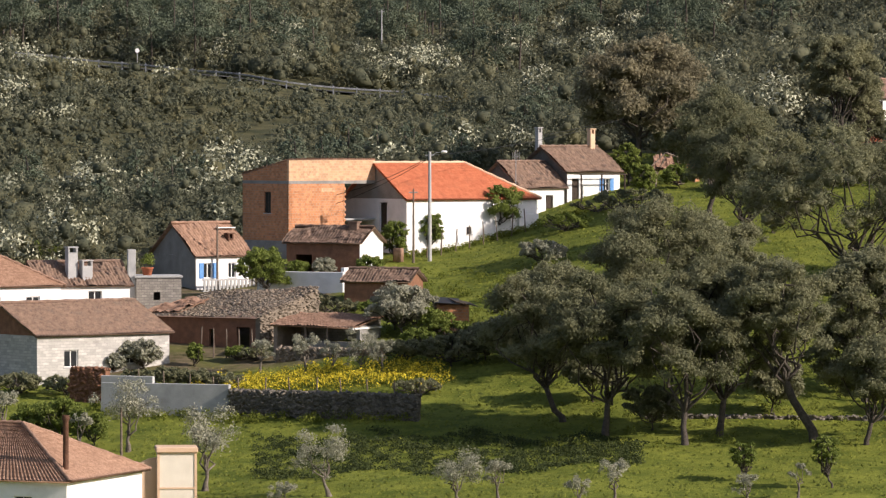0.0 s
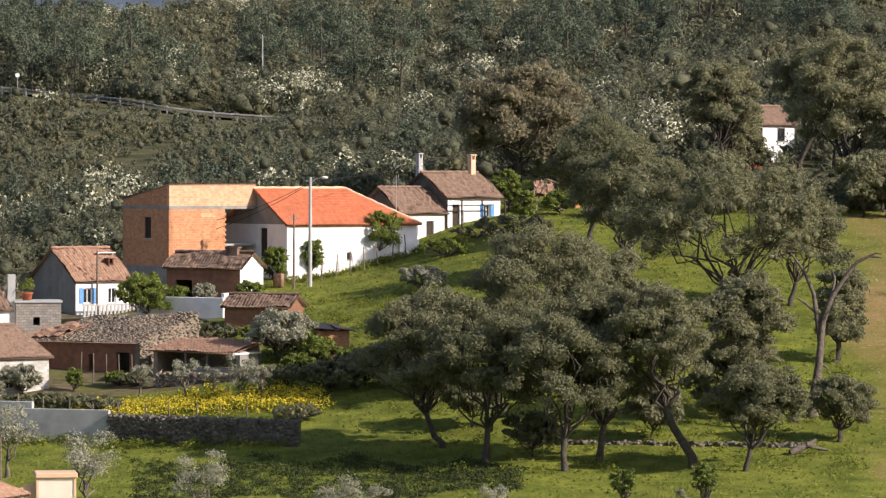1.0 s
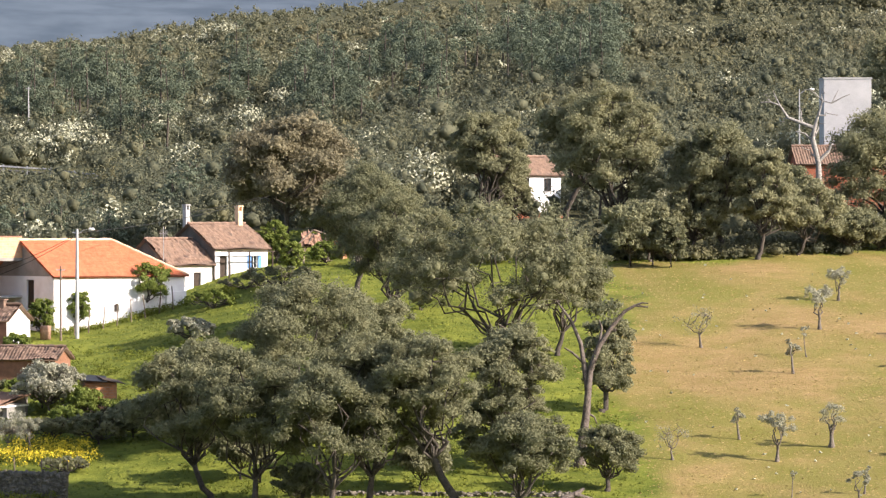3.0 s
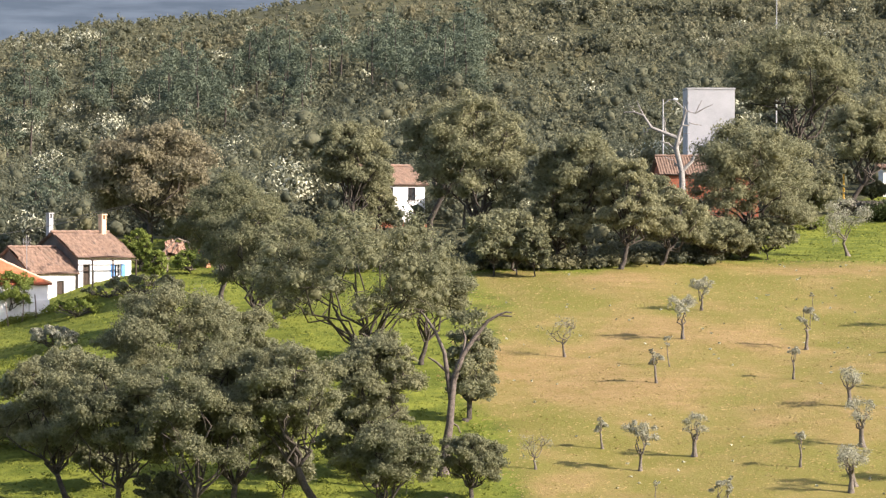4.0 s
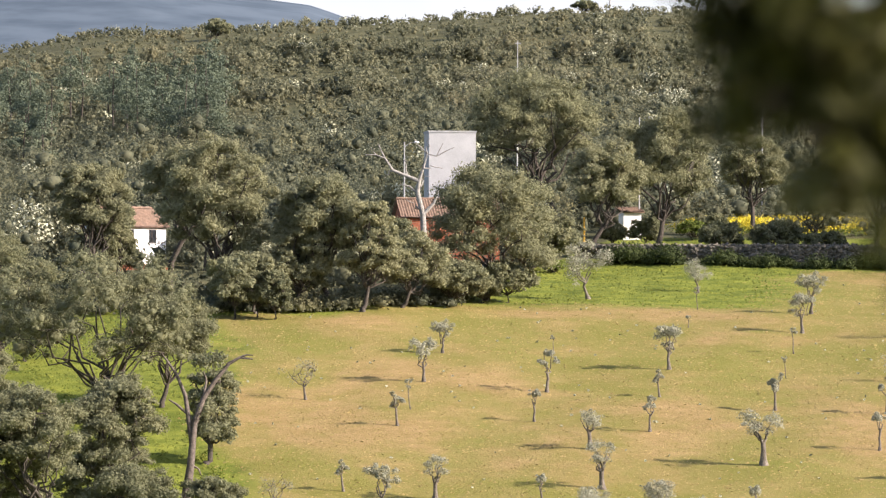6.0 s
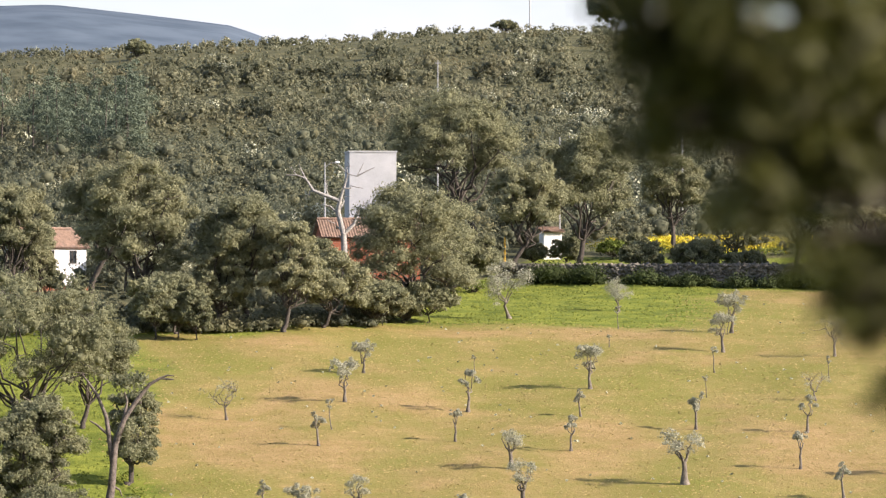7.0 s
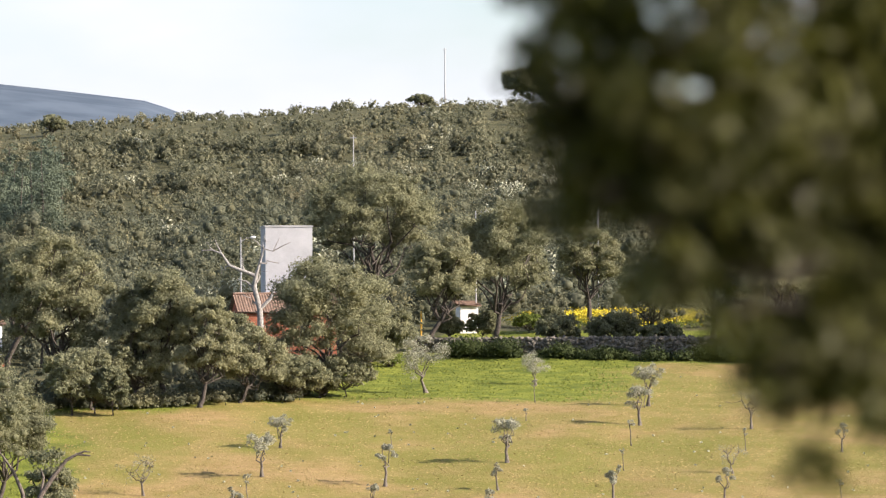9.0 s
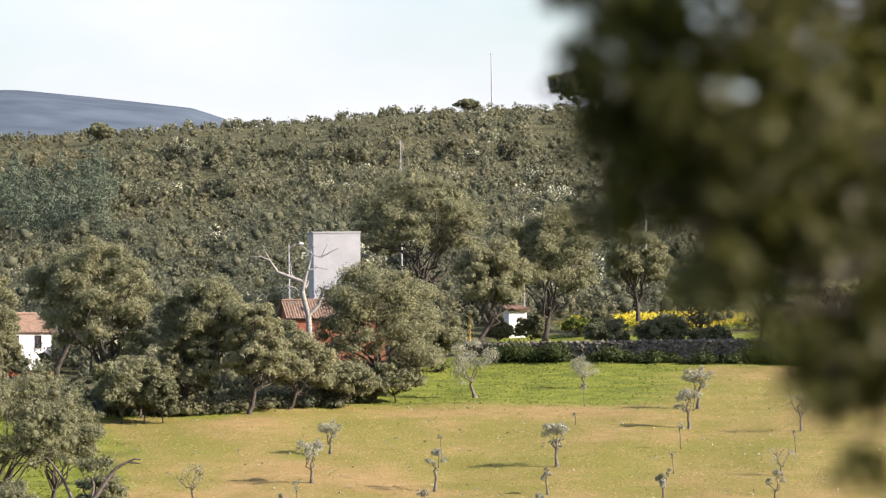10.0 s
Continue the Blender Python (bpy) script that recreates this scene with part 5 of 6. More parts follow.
for kind, stands in GROVE.items():
    models = []
    for v in range(3 if len(stands) > 4 else 2):
        wood, crown = olive_parts(kind, 500 + 10 * len(kind) + ord(kind[0]) + 31 * v)
        x, y, h = stands[v]
        ob = thing("olive_tree", put(x, y, 360 * grove_rng.random()) @ Matrix.Scale(h * 1.06, 4), OLIVE_LABELS[kind], "olive tree", "olive grove")
        part("trunk", mesh_of("trunk", *wood, OLIVE_BARK, True), OLIVE_BARK, ob)
        part("crown", mesh_of("crown", *crown, OLIVE_LEAF), OLIVE_LEAF, ob)
        models.append(ob)
    for k, (x, y, h) in enumerate(stands[len(models):]):
        ob = models[k % len(models)]
        s = h * 1.06 / ob.scale[0]
        copy_thing(ob, put(x, y, 360 * grove_rng.random()) @ Matrix.Scale(s, 4))


# ---- hillside scrub, woods and grass ----
def scatter(rng, n, b0, b1, d0, d1):
    b = np.radians(rng.uniform(b0, b1, n))
    d = np.sqrt(rng.uniform(d0 * d0, d1 * d1, n))
    return d * np.sin(b), d * np.cos(b)


def clear_of_things(x, y):
    """False where the road, houses or yards keep the scrub away."""
    b, d = bearing_of(x, y), np.hypot(x, y)
    ok = scrubland(x, y) > 0.5
    ok &= ~((d > road_line(b) - 5) & (d < road_line(b) + 9) & (b < -4.0))
    for cx, cy, r in ((-70, 349, 7), (-66, 357, 7), (-61, 361, 5), (-59, 375, 8), (-53, 387, 9), (-45, 392, 11), (-38, 406, 8), (-30, 408, 9), (-24, 412, 6), (-9.0, 432, 8), (20, 446, 8), (23, 465, 6), (38, 480, 5), (-2, 428, 5), (54, 494, 13), (62, 492, 9)):
        ok &= np.hypot(x - cx, y - cy) > r
    return ok


def scrub(name, seed, n, d0, d1, rmin, rmax, per, size, label, leaf=SCRUB_LEAF):
    rng = np.random.default_rng(seed)
    x, y = scatter(rng, n, -12.6, 11.0, d0, d1)
    keep = clear_of_things(x, y)
    x, y = x[keep], y[keep]
    patch = np.array([noise.noise((a * 0.018, b * 0.03, seed)) + 0.6 * noise.noise((a * 0.06, b * 0.08, seed + 5)) for a, b in zip(x, y)])
    r = (rmin + (rmax - rmin) * rng.random(len(x)) ** 2.4) * np.clip(1 + 0.8 * patch, 0.6, 1.5) * np.where(np.hypot(x, y) > 900, 0.5, 1.0)
    verge = np.abs(np.hypot(x, y) - road_line(bearing_of(x, y)) + 12) < 13
    r = np.where(verge & (bearing_of(x, y) < -4.0), np.minimum(r, 0.55 + 0.35 * rng.random(len(x))), r)
    clumps = np.stack([x, y, land(x, y) + r * 0.5, r], 1)
    every = [clumps]
    for k in range(3):  # smaller heads heaped on each bush
        a, lift = rng.uniform(0, 2 * math.pi, len(x)), rng.uniform(0.1, 0.8, len(x))
        head = clumps.copy()
        head[:, 0] += np.cos(a) * r * 0.62
        head[:, 1] += np.sin(a) * r * 0.62
        head[:, 2] += lift * r
        head[:, 3] *= rng.uniform(0.38, 0.66, len(x))
        every.append(head)
    tall = (rng.random(len(x)) < 0.25) & (r > 0.9)
    top = clumps[tall].copy()
    top[:, 2] += top[:, 3] * 1.1
    top[:, 3] *= 0.55
    every = np.concatenate(every + [top])
    co, f = leaves(rng, every, per * len(x), size, 0.95)
    hc, hf = cores(rng, every, 0.95, 0.28, 0.55)
    tagged(new(name, mesh_of(name, np.concatenate([co, hc]), np.concatenate([f, hf + len(co)]), leaf)), label, "scrub", kind="stuff")
    flowered = clumps[(rng.random(len(x)) < np.where(bearing_of(x, y) < -4.5, 0.30, 0.13)) & (np.abs(patch - 0.24) < 0.16)]
    return flowered


flowered = [scrub("scrub", 1, 2900, 366, 520, 0.8, 2.7, 190, 0.14, "dense olive-green scrub behind the village"),
            scrub("scrub", 2, 5000, 520, 720, 0.8, 2.9, 105, 0.20, "dense dark green scrub on the hillside"),
            scrub("scrub", 3, 8600, 700, 1040, 0.7, 2.3, 40, 0.26, "grey-green heath scrub covering the far ridge", HEATH_LEAF)]
rng = np.random.default_rng(9)
bloom = np.concatenate(flowered)
bloom[:, 2] += bloom[:, 3] * 0.62
bloom[:, 3] *= 0.78
co, f = leaves(rng, bloom, 55 * len(bloom), 0.20, 0.8)
tagged(new("blossom", mesh_of("blossom", co, f, FLOWER_WHITE)), "white flowering rockrose and broom among the scrub", "flowers", kind="stuff")


def pine_wood():
    """Slender pines behind the road."""
    rng = np.random.default_rng(12)
    x, y = scatter(rng, 135, -12.4, 0.4, 658, 765)
    x2, y2 = scatter(rng, 40, -12.4, -4.5, 432, 500)
    x, y = np.concatenate([x, x2]), np.concatenate([y, y2])
    wood, clumps = [], []
    for a, b in zip(x, y):
        if not clear_of_things(np.array(a), np.array(b)):
            continue
        h = rng.uniform(7, 13.5) if b > 560 else rng.uniform(3.5, 6.0)
        z = float(land(a, b))
        tip = (a + rng.normal() * 0.3, b, z + h)
        wood.append(tube([(a, b, z - 0.3), (a + rng.normal() * 0.15, b, z + h * 0.5), tip], [0.17, 0.13, 0.04], 5))
        bare = rng.uniform(0.25, 0.5)
        for k in range(13):  # tiers of boughs, shorter towards the tip
            t = bare + (1 - bare) * (k + rng.random()) / 13
            w = 0.5 + (1.08 - t) * h * 0.33
            q = rng.uniform(0, 2 * math.pi)
            clumps.append((a + math.cos(q) * w * 0.7, b + math.sin(q) * w * 0.7, z + h * t, w * rng.uniform(0.42, 0.68)))
    tagged(new("pine_trunks", mesh_of("pine_trunks", *joined(wood), BARK, True)), "thin grey pine trunks on the hillside", "wood", kind="stuff")
    co, f = leaves(rng, clumps, 130 * len(clumps), 0.17, 0.7)
    pine_leaf = material("pine_needles", (0.06, 0.085, 0.06), (0.16, 0.185, 0.115), 0.12, 0.7, 0, 0.6, island=0.12, leaf=0.2)
    tagged(new("pine_crowns", mesh_of("pine_crowns", co, f, pine_leaf)), "grey-green pine crowns on the hillside", "wood", kind="stuff")


pine_wood()
oak(94.5, 981.0, 9.3, 5.0, 1.0, 0.0, 400, "large dark umbrella pine on the ridge", size=0.3, name="ridge_pine", category="tree")
oak(72.0, 984.0, 3.0, 2.4, 0.4, 0.0, 401, "dark rounded pine on the ridge", size=0.3, name="ridge_pine", category="tree")
oak(-3.0, 930.0, 4.2, 2.4, 0.3, 0.0, 402, "lone rounded tree on the ridge", size=0.3, name="ridge_tree", category="tree")


def tufts(rng, x, y, height, width):
    """Low uneven tussocks, each a four-sided heap of grass with its tip blown aside."""
    n = len(x)
    z, a = land(x, y), rng.uniform(0, math.pi, n)
    h, w = height * rng.uniform(0.4, 1.6, n), width * rng.uniform(0.5, 1.6, n)
    ring = [np.stack([x + np.cos(a + k * 1.5708) * w * rng.uniform(0.6, 1.3, n), y + np.sin(a + k * 1.5708) * w * rng.uniform(0.6, 1.3, n), z - 0.03], 1) for k in range(4)]
    tip = np.stack([x + rng.normal(size=n) * w * 0.4, y + rng.normal(size=n) * w * 0.4, z + h], 1)
    co = np.stack(ring + [tip], 1).reshape(-1, 3)
    f = np.array([(0, 1, 4), (1, 2, 4), (2, 3, 4), (3, 0, 4)])[None] + 5 * np.arange(n)[:, None, None]
    return co, f.reshape(-1, 3)


rng = np.random.default_rng(21)
x, y = scatter(rng, 90000, -11.5, 10.4, 286, 460)
green = (dryness(x, y) < rng.uniform(0.0, 0.45, len(x))) & (scrubland(x, y) < 0.5) & (yard(x, y) < 0.5)
co, f = tufts(rng, x[green], y[green], 0.10, 0.16)
tagged(new("grass", mesh_of("grass", co, f, GRASS_BLADE)), "lush green spring grass on the slope", "grass", kind="stuff")
gold = ~green & (dryness(x, y) > 0.2) & (scrubland(x, y) < 0.5)
co, f = tufts(rng, x[gold], y[gold], 0.045, 0.13)
DRY_BLADE = material("dry_grass", (0.20, 0.165, 0.045), (0.38, 0.275, 0.115), 0.25, 0.9, 0, 2.0, island=0.5, leaf=0.2)
tagged(new("dry_grass", mesh_of("dry_grass", co, f, DRY_BLADE)), "short dry yellow grass in the olive field", "grass", kind="stuff")
x, y = scatter(rng, 260, -0.2, 9.5, 300, 440)
x, y = x[dryness(x, y) > 0.5], y[dryness(x, y) > 0.5]
co, f = leaves(rng, np.stack([x, y, land(x, y) + 0.05, np.full(len(x), 0.07)], 1), len(x) * 9, 0.09, 0.6)
tagged(new("field_stones", mesh_of("field_stones", co, f, FLOWER_WHITE)), "small pale stones lying in the dry field", "stones", kind="stuff")
x, y = scatter(rng, 420, -4, 3.4, 1, 2)
b = rng.uniform(-3.2, 3.2, 420)
d = np.interp(b, [-4, -1.2, 0, 1.2, 2.6, 3.6], [405, 401, 403, 403, 410, 443]) + rng.normal(size=420) * 1.2
x, y = d * np.sin(np.radians(b)), d * np.cos(np.radians(b))
r = rng.uniform(0.3, 1.1, 420)
co, f = leaves(rng, np.stack([x, y, land(x, y) + r * 0.5, r], 1), 420 * 60, 0.13, core=True)
tagged(new("hedge", mesh_of("hedge", co, f, SCRUB_LEAF)), "low untidy bramble growth along the field edge", "scrub", kind="stuff")
rng3 = np.random.default_rng(35)
x = rng3.uniform(36, 74, 260)
y = 461.2 - (x - 33) / 3.0 - rng3.uniform(0.2, 2.4, 260)
r = rng3.uniform(0.2, 1.0, 260) * np.where(rng3.random(260) < 0.15, 2.0, 1.0) * (0.75 + 0.4 * np.sin(x * 0.9) * np.sin(x * 0.37 + 1))
co, f = leaves(rng3, np.stack([x, y, land(x, y) + r * 0.5, r], 1), 260 * 110, 0.12, core=True)
tagged(new("hedge", mesh_of("hedge", co, f, SHADED_BRAMBLE_LEAF)), "dark brambles growing against the drystone wall", "scrub", kind="stuff")
rng2 = np.random.default_rng(33)
px = rng2.uniform(-54, -36, 420)
py = 327.5 + (px + 45) * -0.10 + rng2.normal(size=420) * 1.9
co, f = leaves(rng2, np.stack([px, py, land(px, py) + 0.45, rng2.uniform(0.3, 0.6, 420)], 1), 420 * 26, 0.06)
tagged(new("yellow_flowers", mesh_of("yellow_flowers", co, f, FLOWER_YELLOW)), "bright yellow flowering mustard in the garden", "flowers", kind="stuff")
co, f = leaves(rng2, np.stack([px, py, land(px, py) + 0.25, rng2.uniform(0.35, 0.6, 420)], 1), 420 * 26, 0.08)
tagged(new("garden_greens", mesh_of("garden_greens", co, f, GRASS_BLADE)), "green stems and leaves below the mustard flowers", "plants", kind="stuff")


# ---- the evergreen beside the lookout, whose boughs hang into the view ----
def lookout_tree():
    """Twigs are given by where they begin and end: bearing and height in degrees seen from the lookout."""
    rng = np.random.default_rng(41)
    ob = thing("evergreen_tree", put(1.35, 3.4, 0), "dark evergreen tree close by, boughs of small leaves", "tree")
    base = float(land(1.35, 3.4))

    def spot(deg, up, dist):
        a = radians(deg)
        return np.array([dist * math.sin(a) - 1.35, 0.3 + dist * math.cos(a) - 3.4, 40 + dist * math.tan(radians(up + 2.69)) - base])

    wood = [tube([(0, 0, -0.3), (0.03, 0, 0.9), (0.0, 0.02, 2.4), (0.06, 0, 5.0)], [0.10, 0.08, 0.06, 0.02], 10)]
    clumps = []
    for b0, e0, b1, e1, n, r in TWIGS:
        a, c = spot(b0, e0, 3.25), spot(b1, e1, 3.05)
        wood.append(limb(rng, (0, 0, a[2] + rng.uniform(-0.1, 0.1)), a, 0.007, 0.005, 4, 0.05, 6))
        wood.append(limb(rng, a, c, 0.005, 0.002, 6, 0.05, 6))
        for k in range(n):
            t = rng.random() ** 1.15
            clumps.append((*(a + (c - a) * t + rng.normal(size=3) * r * 0.9), r * rng.uniform(0.5, 1.1)))
    top = []
    for k in range(26):
        c = np.array([rng.normal() * 0.55 + 0.3, rng.normal() * 0.5, rng.uniform(3.75, 5.4)])
        top.append((*c, rng.uniform(0.2, 0.36)))
        wood.append(limb(rng, (0.03, 0, c[2] - rng.uniform(0.4, 0.9)), c, 0.022, 0.006, 4, 0.08, 6))
    part("trunk", mesh_of("trunk", *joined(wood), TWIG_BARK, True), TWIG_BARK, ob)
    co, f = leaves(rng, clumps, 15000, 0.0085, 1.0, loose=0.9)
    part("bough_leaves", mesh_of("bough_leaves", co, f, LOOKOUT_LEAF), LOOKOUT_LEAF, ob)
    co, f = leaves(rng, top, 7800, 0.040, 0.9, True)
    part("crown", mesh_of("crown", co, f, LOOKOUT_LEAF), LOOKOUT_LEAF, ob)


TWIG_BARK = material("dark_twig_bark", (0.012, 0.009, 0.007), (0.04, 0.03, 0.022), 9.0, 0.9)
LOOKOUT_LEAF = material("evergreen_leaf", (0.016, 0.013, 0.007), (0.10, 0.105, 0.015), 9.0, 0.6, 0, 40.0, island=0.6, leaf=0.25)
TWIGS = [(10.6, 1.9, 5.1, 1.75, 20, 0.024), (10.6, 1.6, 6.7, 1.5, 18, 0.028), (10.6, 1.2, 6.9, 1.1, 18, 0.028), (10.6, 0.8, 5.9, 0.75, 24, 0.028), (10.6, 0.4, 5.7, 0.35, 24, 0.028), (10.6, 0.0, 5.7, 0.0, 24, 0.028),
         (10.6, -0.4, 5.9, -0.35, 24, 0.028), (10.6, -0.8, 6.3, -0.7, 22, 0.028), (10.6, -1.2, 6.8, -1.1, 20, 0.028), (10.6, -1.6, 7.4, -1.6, 18, 0.027), (10.6, -2.1, 7.9, -2.1, 16, 0.026), (10.4, -2.6, 8.3, -2.7, 14, 0.025),
         (9.9, -2.6, 8.7, -3.6, 16, 0.022), (10.8, 2.4, 7.2, 2.4, 16, 0.028)]
lookout_tree()


# ---- garden shrubs, fences and small things ----
SHRUBS = [
    ("fresh", -59.6, 309.9, 3.1, 1.5), ("fresh", -61.6, 310.7, 2.8, 1.4), ("fresh", -57.5, 309.5, 2.2, 1.0), ("olive", -58.9, 335.7, 2.2, 1.5), ("olive", -60.7, 334.6, 1.4, 0.9),
    ("fresh", -55.3, 337.3, 1.7, 0.6), ("fresh", -77.9, 385.8, 2.5, 2.1), ("fresh", -74.8, 385.4, 1.8, 1.6), ("fresh", -63.5, 383.1, 2.3, 0.8), ("oak", -36.3, 330.6, 2.3, 2.0)]
SHRUBS += [
    ("oak", -34.1, 332.1, 2.7, 2.0), ("fresh", -37.4, 340.8, 1.3, 1.5), ("olive", -37.1, 336.0, 1.0, 0.9), ("fresh", -33.2, 385.4, 1.5, 2.0), ("oak", -28.2, 392.0, 1.8, 2.9),
    ("oak", -31.1, 393.8, 0.9, 2.2), ("olive", -33.5, 369.5, 2.0, 1.8), ("olive", -32.4, 331.5, 3.2, 1.5), ("oak", -30.5, 327.1, 4.2, 2.1), ("fresh", -50.2, 379.2, 2.0, 0.9)]
SHRUBS += [
    ("fresh", -25.4, 404.8, 2.1, 1.3), ("fresh", -29.8, 407.7, 3.6, 1.2), ("fresh", -27.7, 398.6, 2.8, 0.9), ("oak", -27.1, 424.2, 4.7, 1.8), ("oak", 3.5, 396.5, 4.2, 1.3),
    ("fresh", 29.8, 448.3, 1.2, 1.2), ("oak", 2.1, 398.0, 4.7, 1.8), ("oak", 0.2, 397.0, 5.6, 2.0), ("oak", -16.1, 377.5, 5.3, 2.5), ("oak", -31.5, 342.1, 4.6, 2.0)]
SHRUBS += [("oak", -30.9, 484.1, 5.0, 2.6), ("oak", -26.9, 470.7, 5.0, 3.2), ("oak", -28.1, 334.9, 5.9, 2.4), ("oak", -9.2, 320.9, 4.9, 2.1), ("oak", -13.4, 313.8, 4.0, 1.8), ("oak", 47.0, 462.5, 3.4, 2.0), ("oak", 65.0, 455.0, 4.2, 2.2), ("oak", 56.5, 459.0, 3.0, 1.8), ("oak", -12.6, 433.0, 4.4, 1.6), ("oak", -9.6, 431.0, 3.4, 1.5), ("oak", -11.6, 427.5, 6.2, 1.5), ("oak", 19.6, 412.6, 3.6, 2.2), ("oak", 23.6, 414.0, 3.8, 2.4), ("oak", 21.5, 413.0, 2.6, 1.8), ("oak", 14.0, 436.0, 6.0, 2.2), ("oak", -21.0, 309.5, 3.0, 1.6), ("oak", -25.5, 318.0, 4.0, 2.0)]
SHRUBS += [("fresh", -52.9, 371.8, 1.8, 0.9), ("olive", -50.8, 371.9, 1.8, 0.9), ("fresh", -47.2, 371.5, 1.6, 1.0), ("fresh", -41.9, 344.3, 2.4, 1.4), ("olive", -40.2, 342.7, 3.4, 1.4), ("fresh", -44.4, 351.5, 1.2, 1.2), ("fresh", -38.6, 340.6, 2.2, 1.2), ("fresh", -39.2, 336.0, 1.6, 1.2), ("oak", -39.6, 331.9, 1.6, 1.6), ("fresh", -52.5, 339.0, 1.1, 0.9), ("oak", -55.7, 328.6, 1.6, 1.2)]
SHRUBS += [("oak", -57.6, 328.5, 1.4, 1.2), ("oak", -53.7, 328.7, 1.5, 1.2), ("oak", -51.7, 328.3, 1.3, 1.2), ("fresh", -57.2, 374.7, 1.3, 0.9), ("oak", -47.1, 353.2, 1.2, 1.7), ("oak", -49.6, 359.1, 0.8, 1.3), ("fresh", -65.4, 368.0, 1.3, 0.9), ("oak", -59.5, 358.9, 1.1, 1.3), ("oak", -51.2, 338.4, 1.0, 1.0), ("oak", -37.7, 322.4, 1.1, 1.5), ("oak", -66.0, 326.9, 1.6, 1.6), ("oak", -62.4, 326.4, 1.4, 1.6)]
SHRUBS += [("oak", 40.4, 471.0, 3.0, 1.5), ("oak", 37.2, 472.0, 2.2, 1.4), ("oak", 47.6, 477.0, 2.6, 1.6), ("fresh", 45.5, 476.0, 2.0, 1.5)]
SHRUB_LABELS = {"fresh": "bushy shrub with fresh yellow-green leaves", "olive": "rounded grey-green shrub with fine silvery leaves", "oak": "thick olive-green evergreen shrub on the slope"}
for k, (kind, x, y, h, r) in enumerate(SHRUBS):
    leaf = {"fresh": FRESH_LEAF, "olive": OLIVE_LEAF, "oak": OAK_LEAF}[kind]
    oak(x, y, h, r, 0.1, 0.0, 700 + k, SHRUB_LABELS[kind], leaf, size=0.09 if kind != "oak" else 0.12, girth=0.4, name="shrub", category="shrub", group="shrubs")

# the yellow meadow beyond the drystone wall
rng = np.random.default_rng(61)
x, y = 57 + rng.normal(size=420) * 4.6, 488 + rng.normal(size=420) * 4.5
co, f = leaves(rng, np.stack([x, y, land(x, y) + 0.45, rng.uniform(0.4, 0.8, 420)], 1), 420 * 60, 0.09)
tagged(new("meadow_greens", mesh_of("meadow_greens", co, f, FRESH_LEAF)), "tall fresh green growth among the yellow flowers", "plants", kind="stuff")
co, f = leaves(rng, np.stack([x, y, land(x, y) + 0.75, rng.uniform(0.4, 0.8, 420)], 1), 420 * 34, 0.085)
tagged(new("yellow_flowers", mesh_of("yellow_flowers", co, f, FLOWER_YELLOW)), "yellow flowering meadow behind the drystone wall", "flowers", kind="stuff")
# dark growth added between the olive plot and the oaks to stand for shade
rng = np.random.default_rng(64)
b = rng.uniform(-8.6, -4.0, 900)
d = 298.5 + 1.2 * np.sin(b * 5) + rng.random(900) * np.interp(b, [-8.6, -7, -4], [17, 14, 9])
x, y = d * np.sin(np.radians(b)), d * np.cos(np.radians(b))
r = rng.uniform(0.2, 0.5, 900) * np.where(rng.random(900) < 0.1, 1.6, 1.0)
co, f = leaves(rng, np.stack([x, y, land(x, y) + 0.04, r], 1), 900 * 42, 0.075, 0.4)
tagged(new("brambles", mesh_of("brambles", co, f, SHADED_BRAMBLE_LEAF)), "low dark green growth standing for shade under the oaks", "brambles", kind="stuff")
# tall weeds along walls and under the oaks
rng = np.random.default_rng(62)
x = np.concatenate([rng.uniform(-60, -37, 300), rng.uniform(-30, 0, 420), rng.uniform(-44, -30, 260), rng.uniform(-46, -32, 160)])
y = np.concatenate([318.4 - (x[:300] + 50) * 0.32 + rng.normal(size=300) * 1.0, rng.uniform(303, 345, 420), rng.uniform(330, 372, 260), 383.5 + (x[980:] + 46) * 0.9 - rng.uniform(0.3, 2.0, 160)])
r = rng.uniform(0.15, 0.5, len(x))
co, f = leaves(rng, np.stack([x, y, land(x, y) + r * 0.5, r], 1), len(x) * 34, 0.075)
tagged(new("weeds", mesh_of("weeds", co, f, GRASS_BLADE)), "tall green weeds and nettles in uneven clumps", "weeds", kind="stuff")


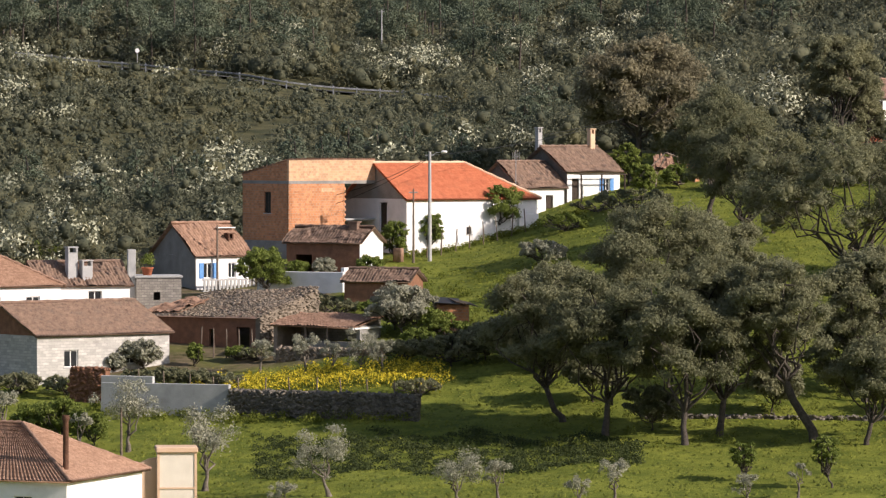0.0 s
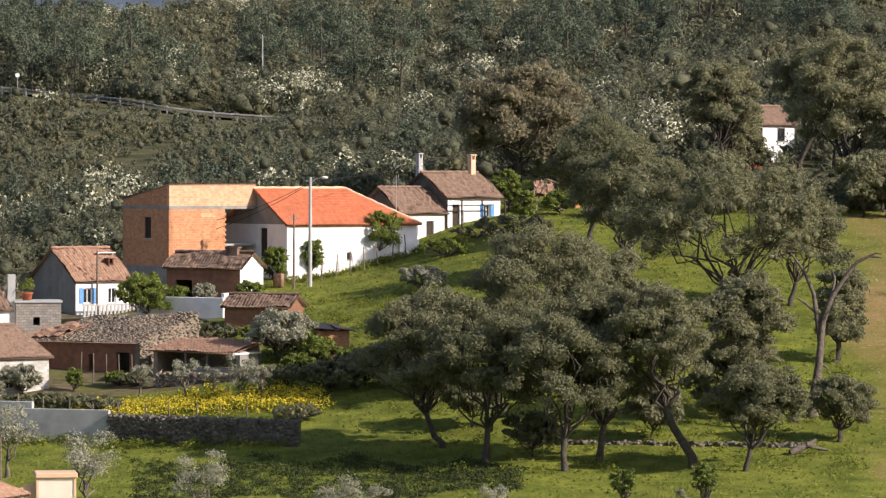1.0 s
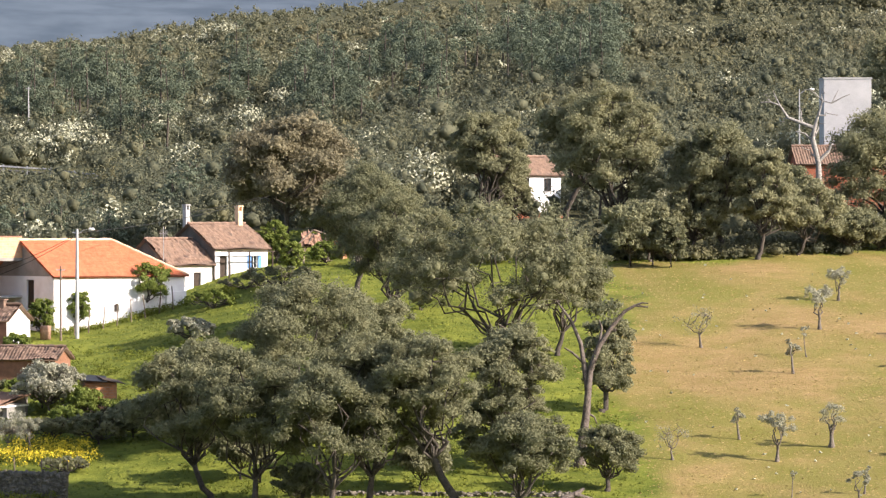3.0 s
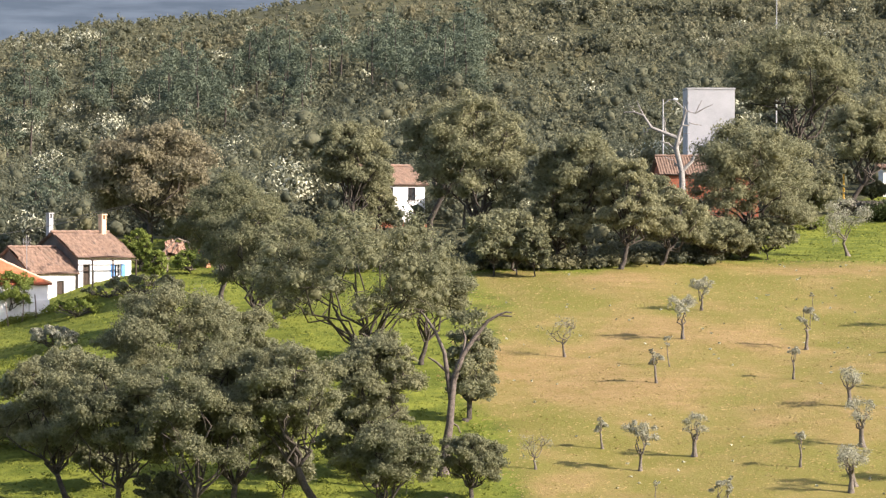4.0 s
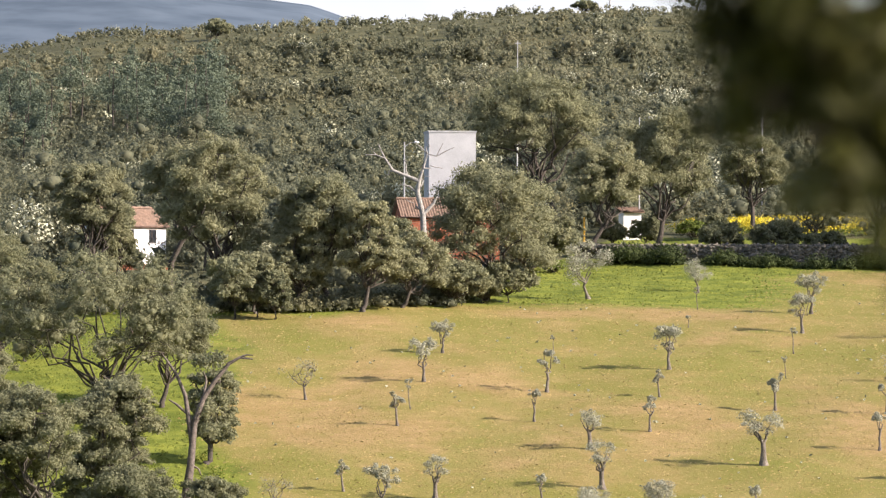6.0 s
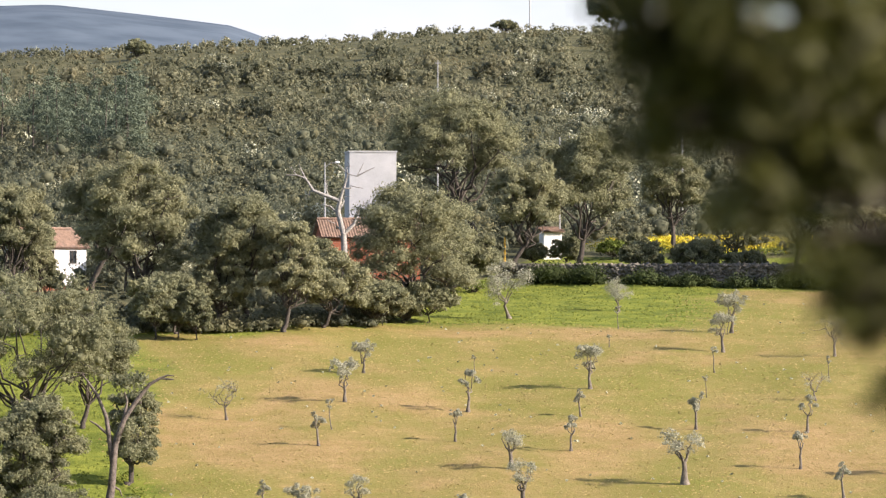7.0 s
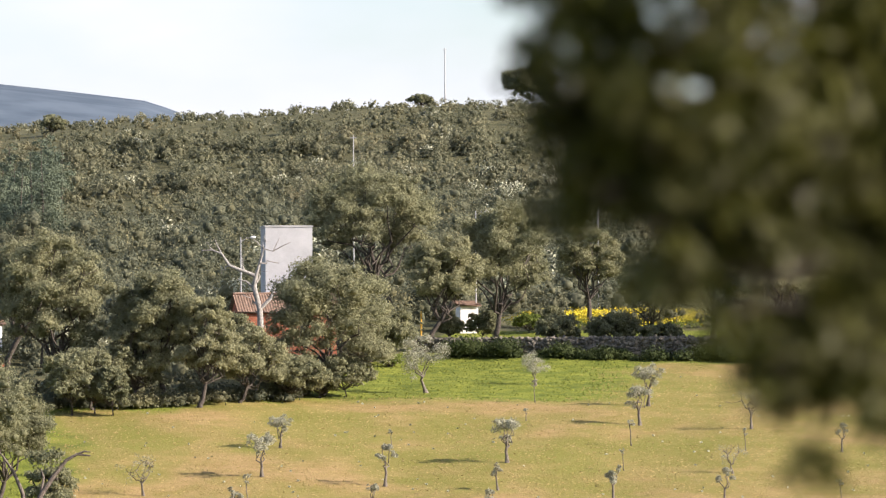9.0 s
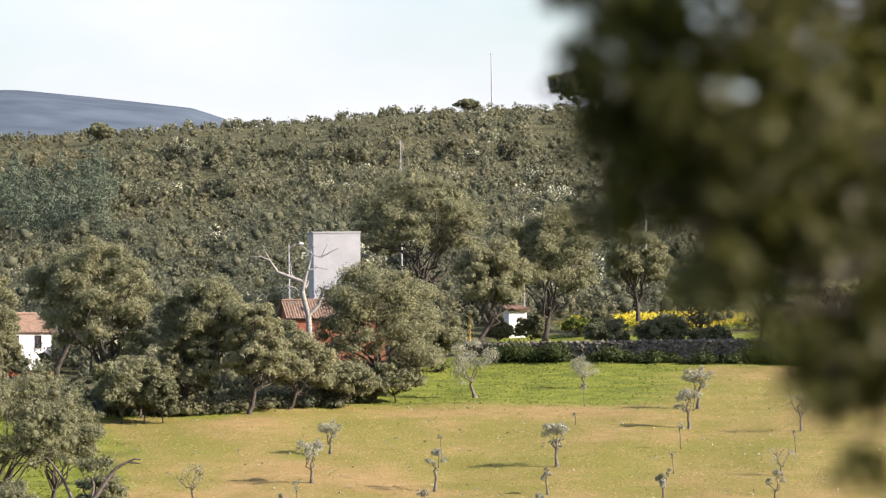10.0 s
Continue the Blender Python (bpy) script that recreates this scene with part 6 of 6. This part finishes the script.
def post_line(label, x0, y0, x1, y1, n, h, seed):
    rng = random.Random(seed)
    first = None
    for k in range(n):
        t = k / (n - 1)
        x, y = x0 + (x1 - x0) * t, y0 + (y1 - y0) * t
        m = put(x, y, rng.uniform(0, 90)) @ pose(0, 0, 0, rng.uniform(-5, 5), rng.uniform(-5, 5), 0)
        if first is None:
            first = thing("fence_post", m, label, "post", "fence posts")
            part("stake", mesh_of("stake", *tube([(0, 0, -0.4), (0.02, 0, h * 0.5), (0, 0.02, h)], [0.06, 0.05, 0.045], 7), WOOD, True), WOOD, first)
        else:
            copy_thing(first, m)


post_line("thin weathered wooden fence post in the garden", -57.5, 327.0, -37.0, 318.0, 12, 1.7, 4)
post_line("crooked wooden fence post along the white wall", -44.0, 382.5, -36.8, 390.0, 8, 1.9, 5)
post_line("weathered stake among barn yard weeds", -55.5, 341.0, -51.5, 339.2, 5, 2.1, 6)


def fallen_log(x, y):
    ob = thing("fallen_log", put(x, y, 20), "fallen weathered split tree trunk in grass", "log")
    rng = np.random.default_rng(8)
    part("log", mesh_of("log", *joined([tube([(-1.0, 0, 0.1), (-0.4, 0, 0.35), (0.3, 0.1, 0.6), (0.8, 0.1, 0.95)], [0.22, 0.26, 0.2, 0.08], 9, 0.12, rng), tube([(0.1, 0, 0.6), (0.7, -0.2, 0.4), (1.5, -0.3, 0.25)], [0.2, 0.14, 0.05], 7, 0.1, rng)]), CORK, True), CORK, ob)


fallen_log(-3.5, 309.8)


def barrel(x, y, up):
    ob = thing("barrel", put(x, y, 0, up), "rusty orange metal drum by the wall", "barrel")
    part("body", mesh_of("body", *tube([(0, 0, 0), (0, 0, 0.02), (0, 0, 0.4), (0, 0, 0.42), (0, 0, 0.85), (0, 0, 1.1), (0, 0, 1.12)], [0.05, 0.42, 0.42, 0.44, 0.42, 0.42, 0.05], 16), ORANGE_TILE, True), ORANGE_TILE, ob)


barrel(-45.9, 379.4, 0.0)


def flower_pot(x, y, z):
    ob = thing("flower_pot", pose(x, y, z), "terracotta pot with a small green plant", "plant pot")
    part("pot", mesh_of("pot", *tube([(0, 0, 0), (0, 0, 0.01), (0, 0, 0.5), (0, 0, 0.52), (0, 0, 0.6)], [0.02, 0.32, 0.42, 0.48, 0.46], 14), RED_TILE, True), RED_TILE, ob)
    co, f = leaves(np.random.default_rng(9), [(0, 0, 1.0, 0.5), (0.1, 0, 1.4, 0.35)], 900, 0.06)
    part("plant", mesh_of("plant", co, f, FRESH_LEAF), FRESH_LEAF, ob)


flower_pot(-62.6, 359.6, float(land(-63.3, 358.8)) + 3.05)
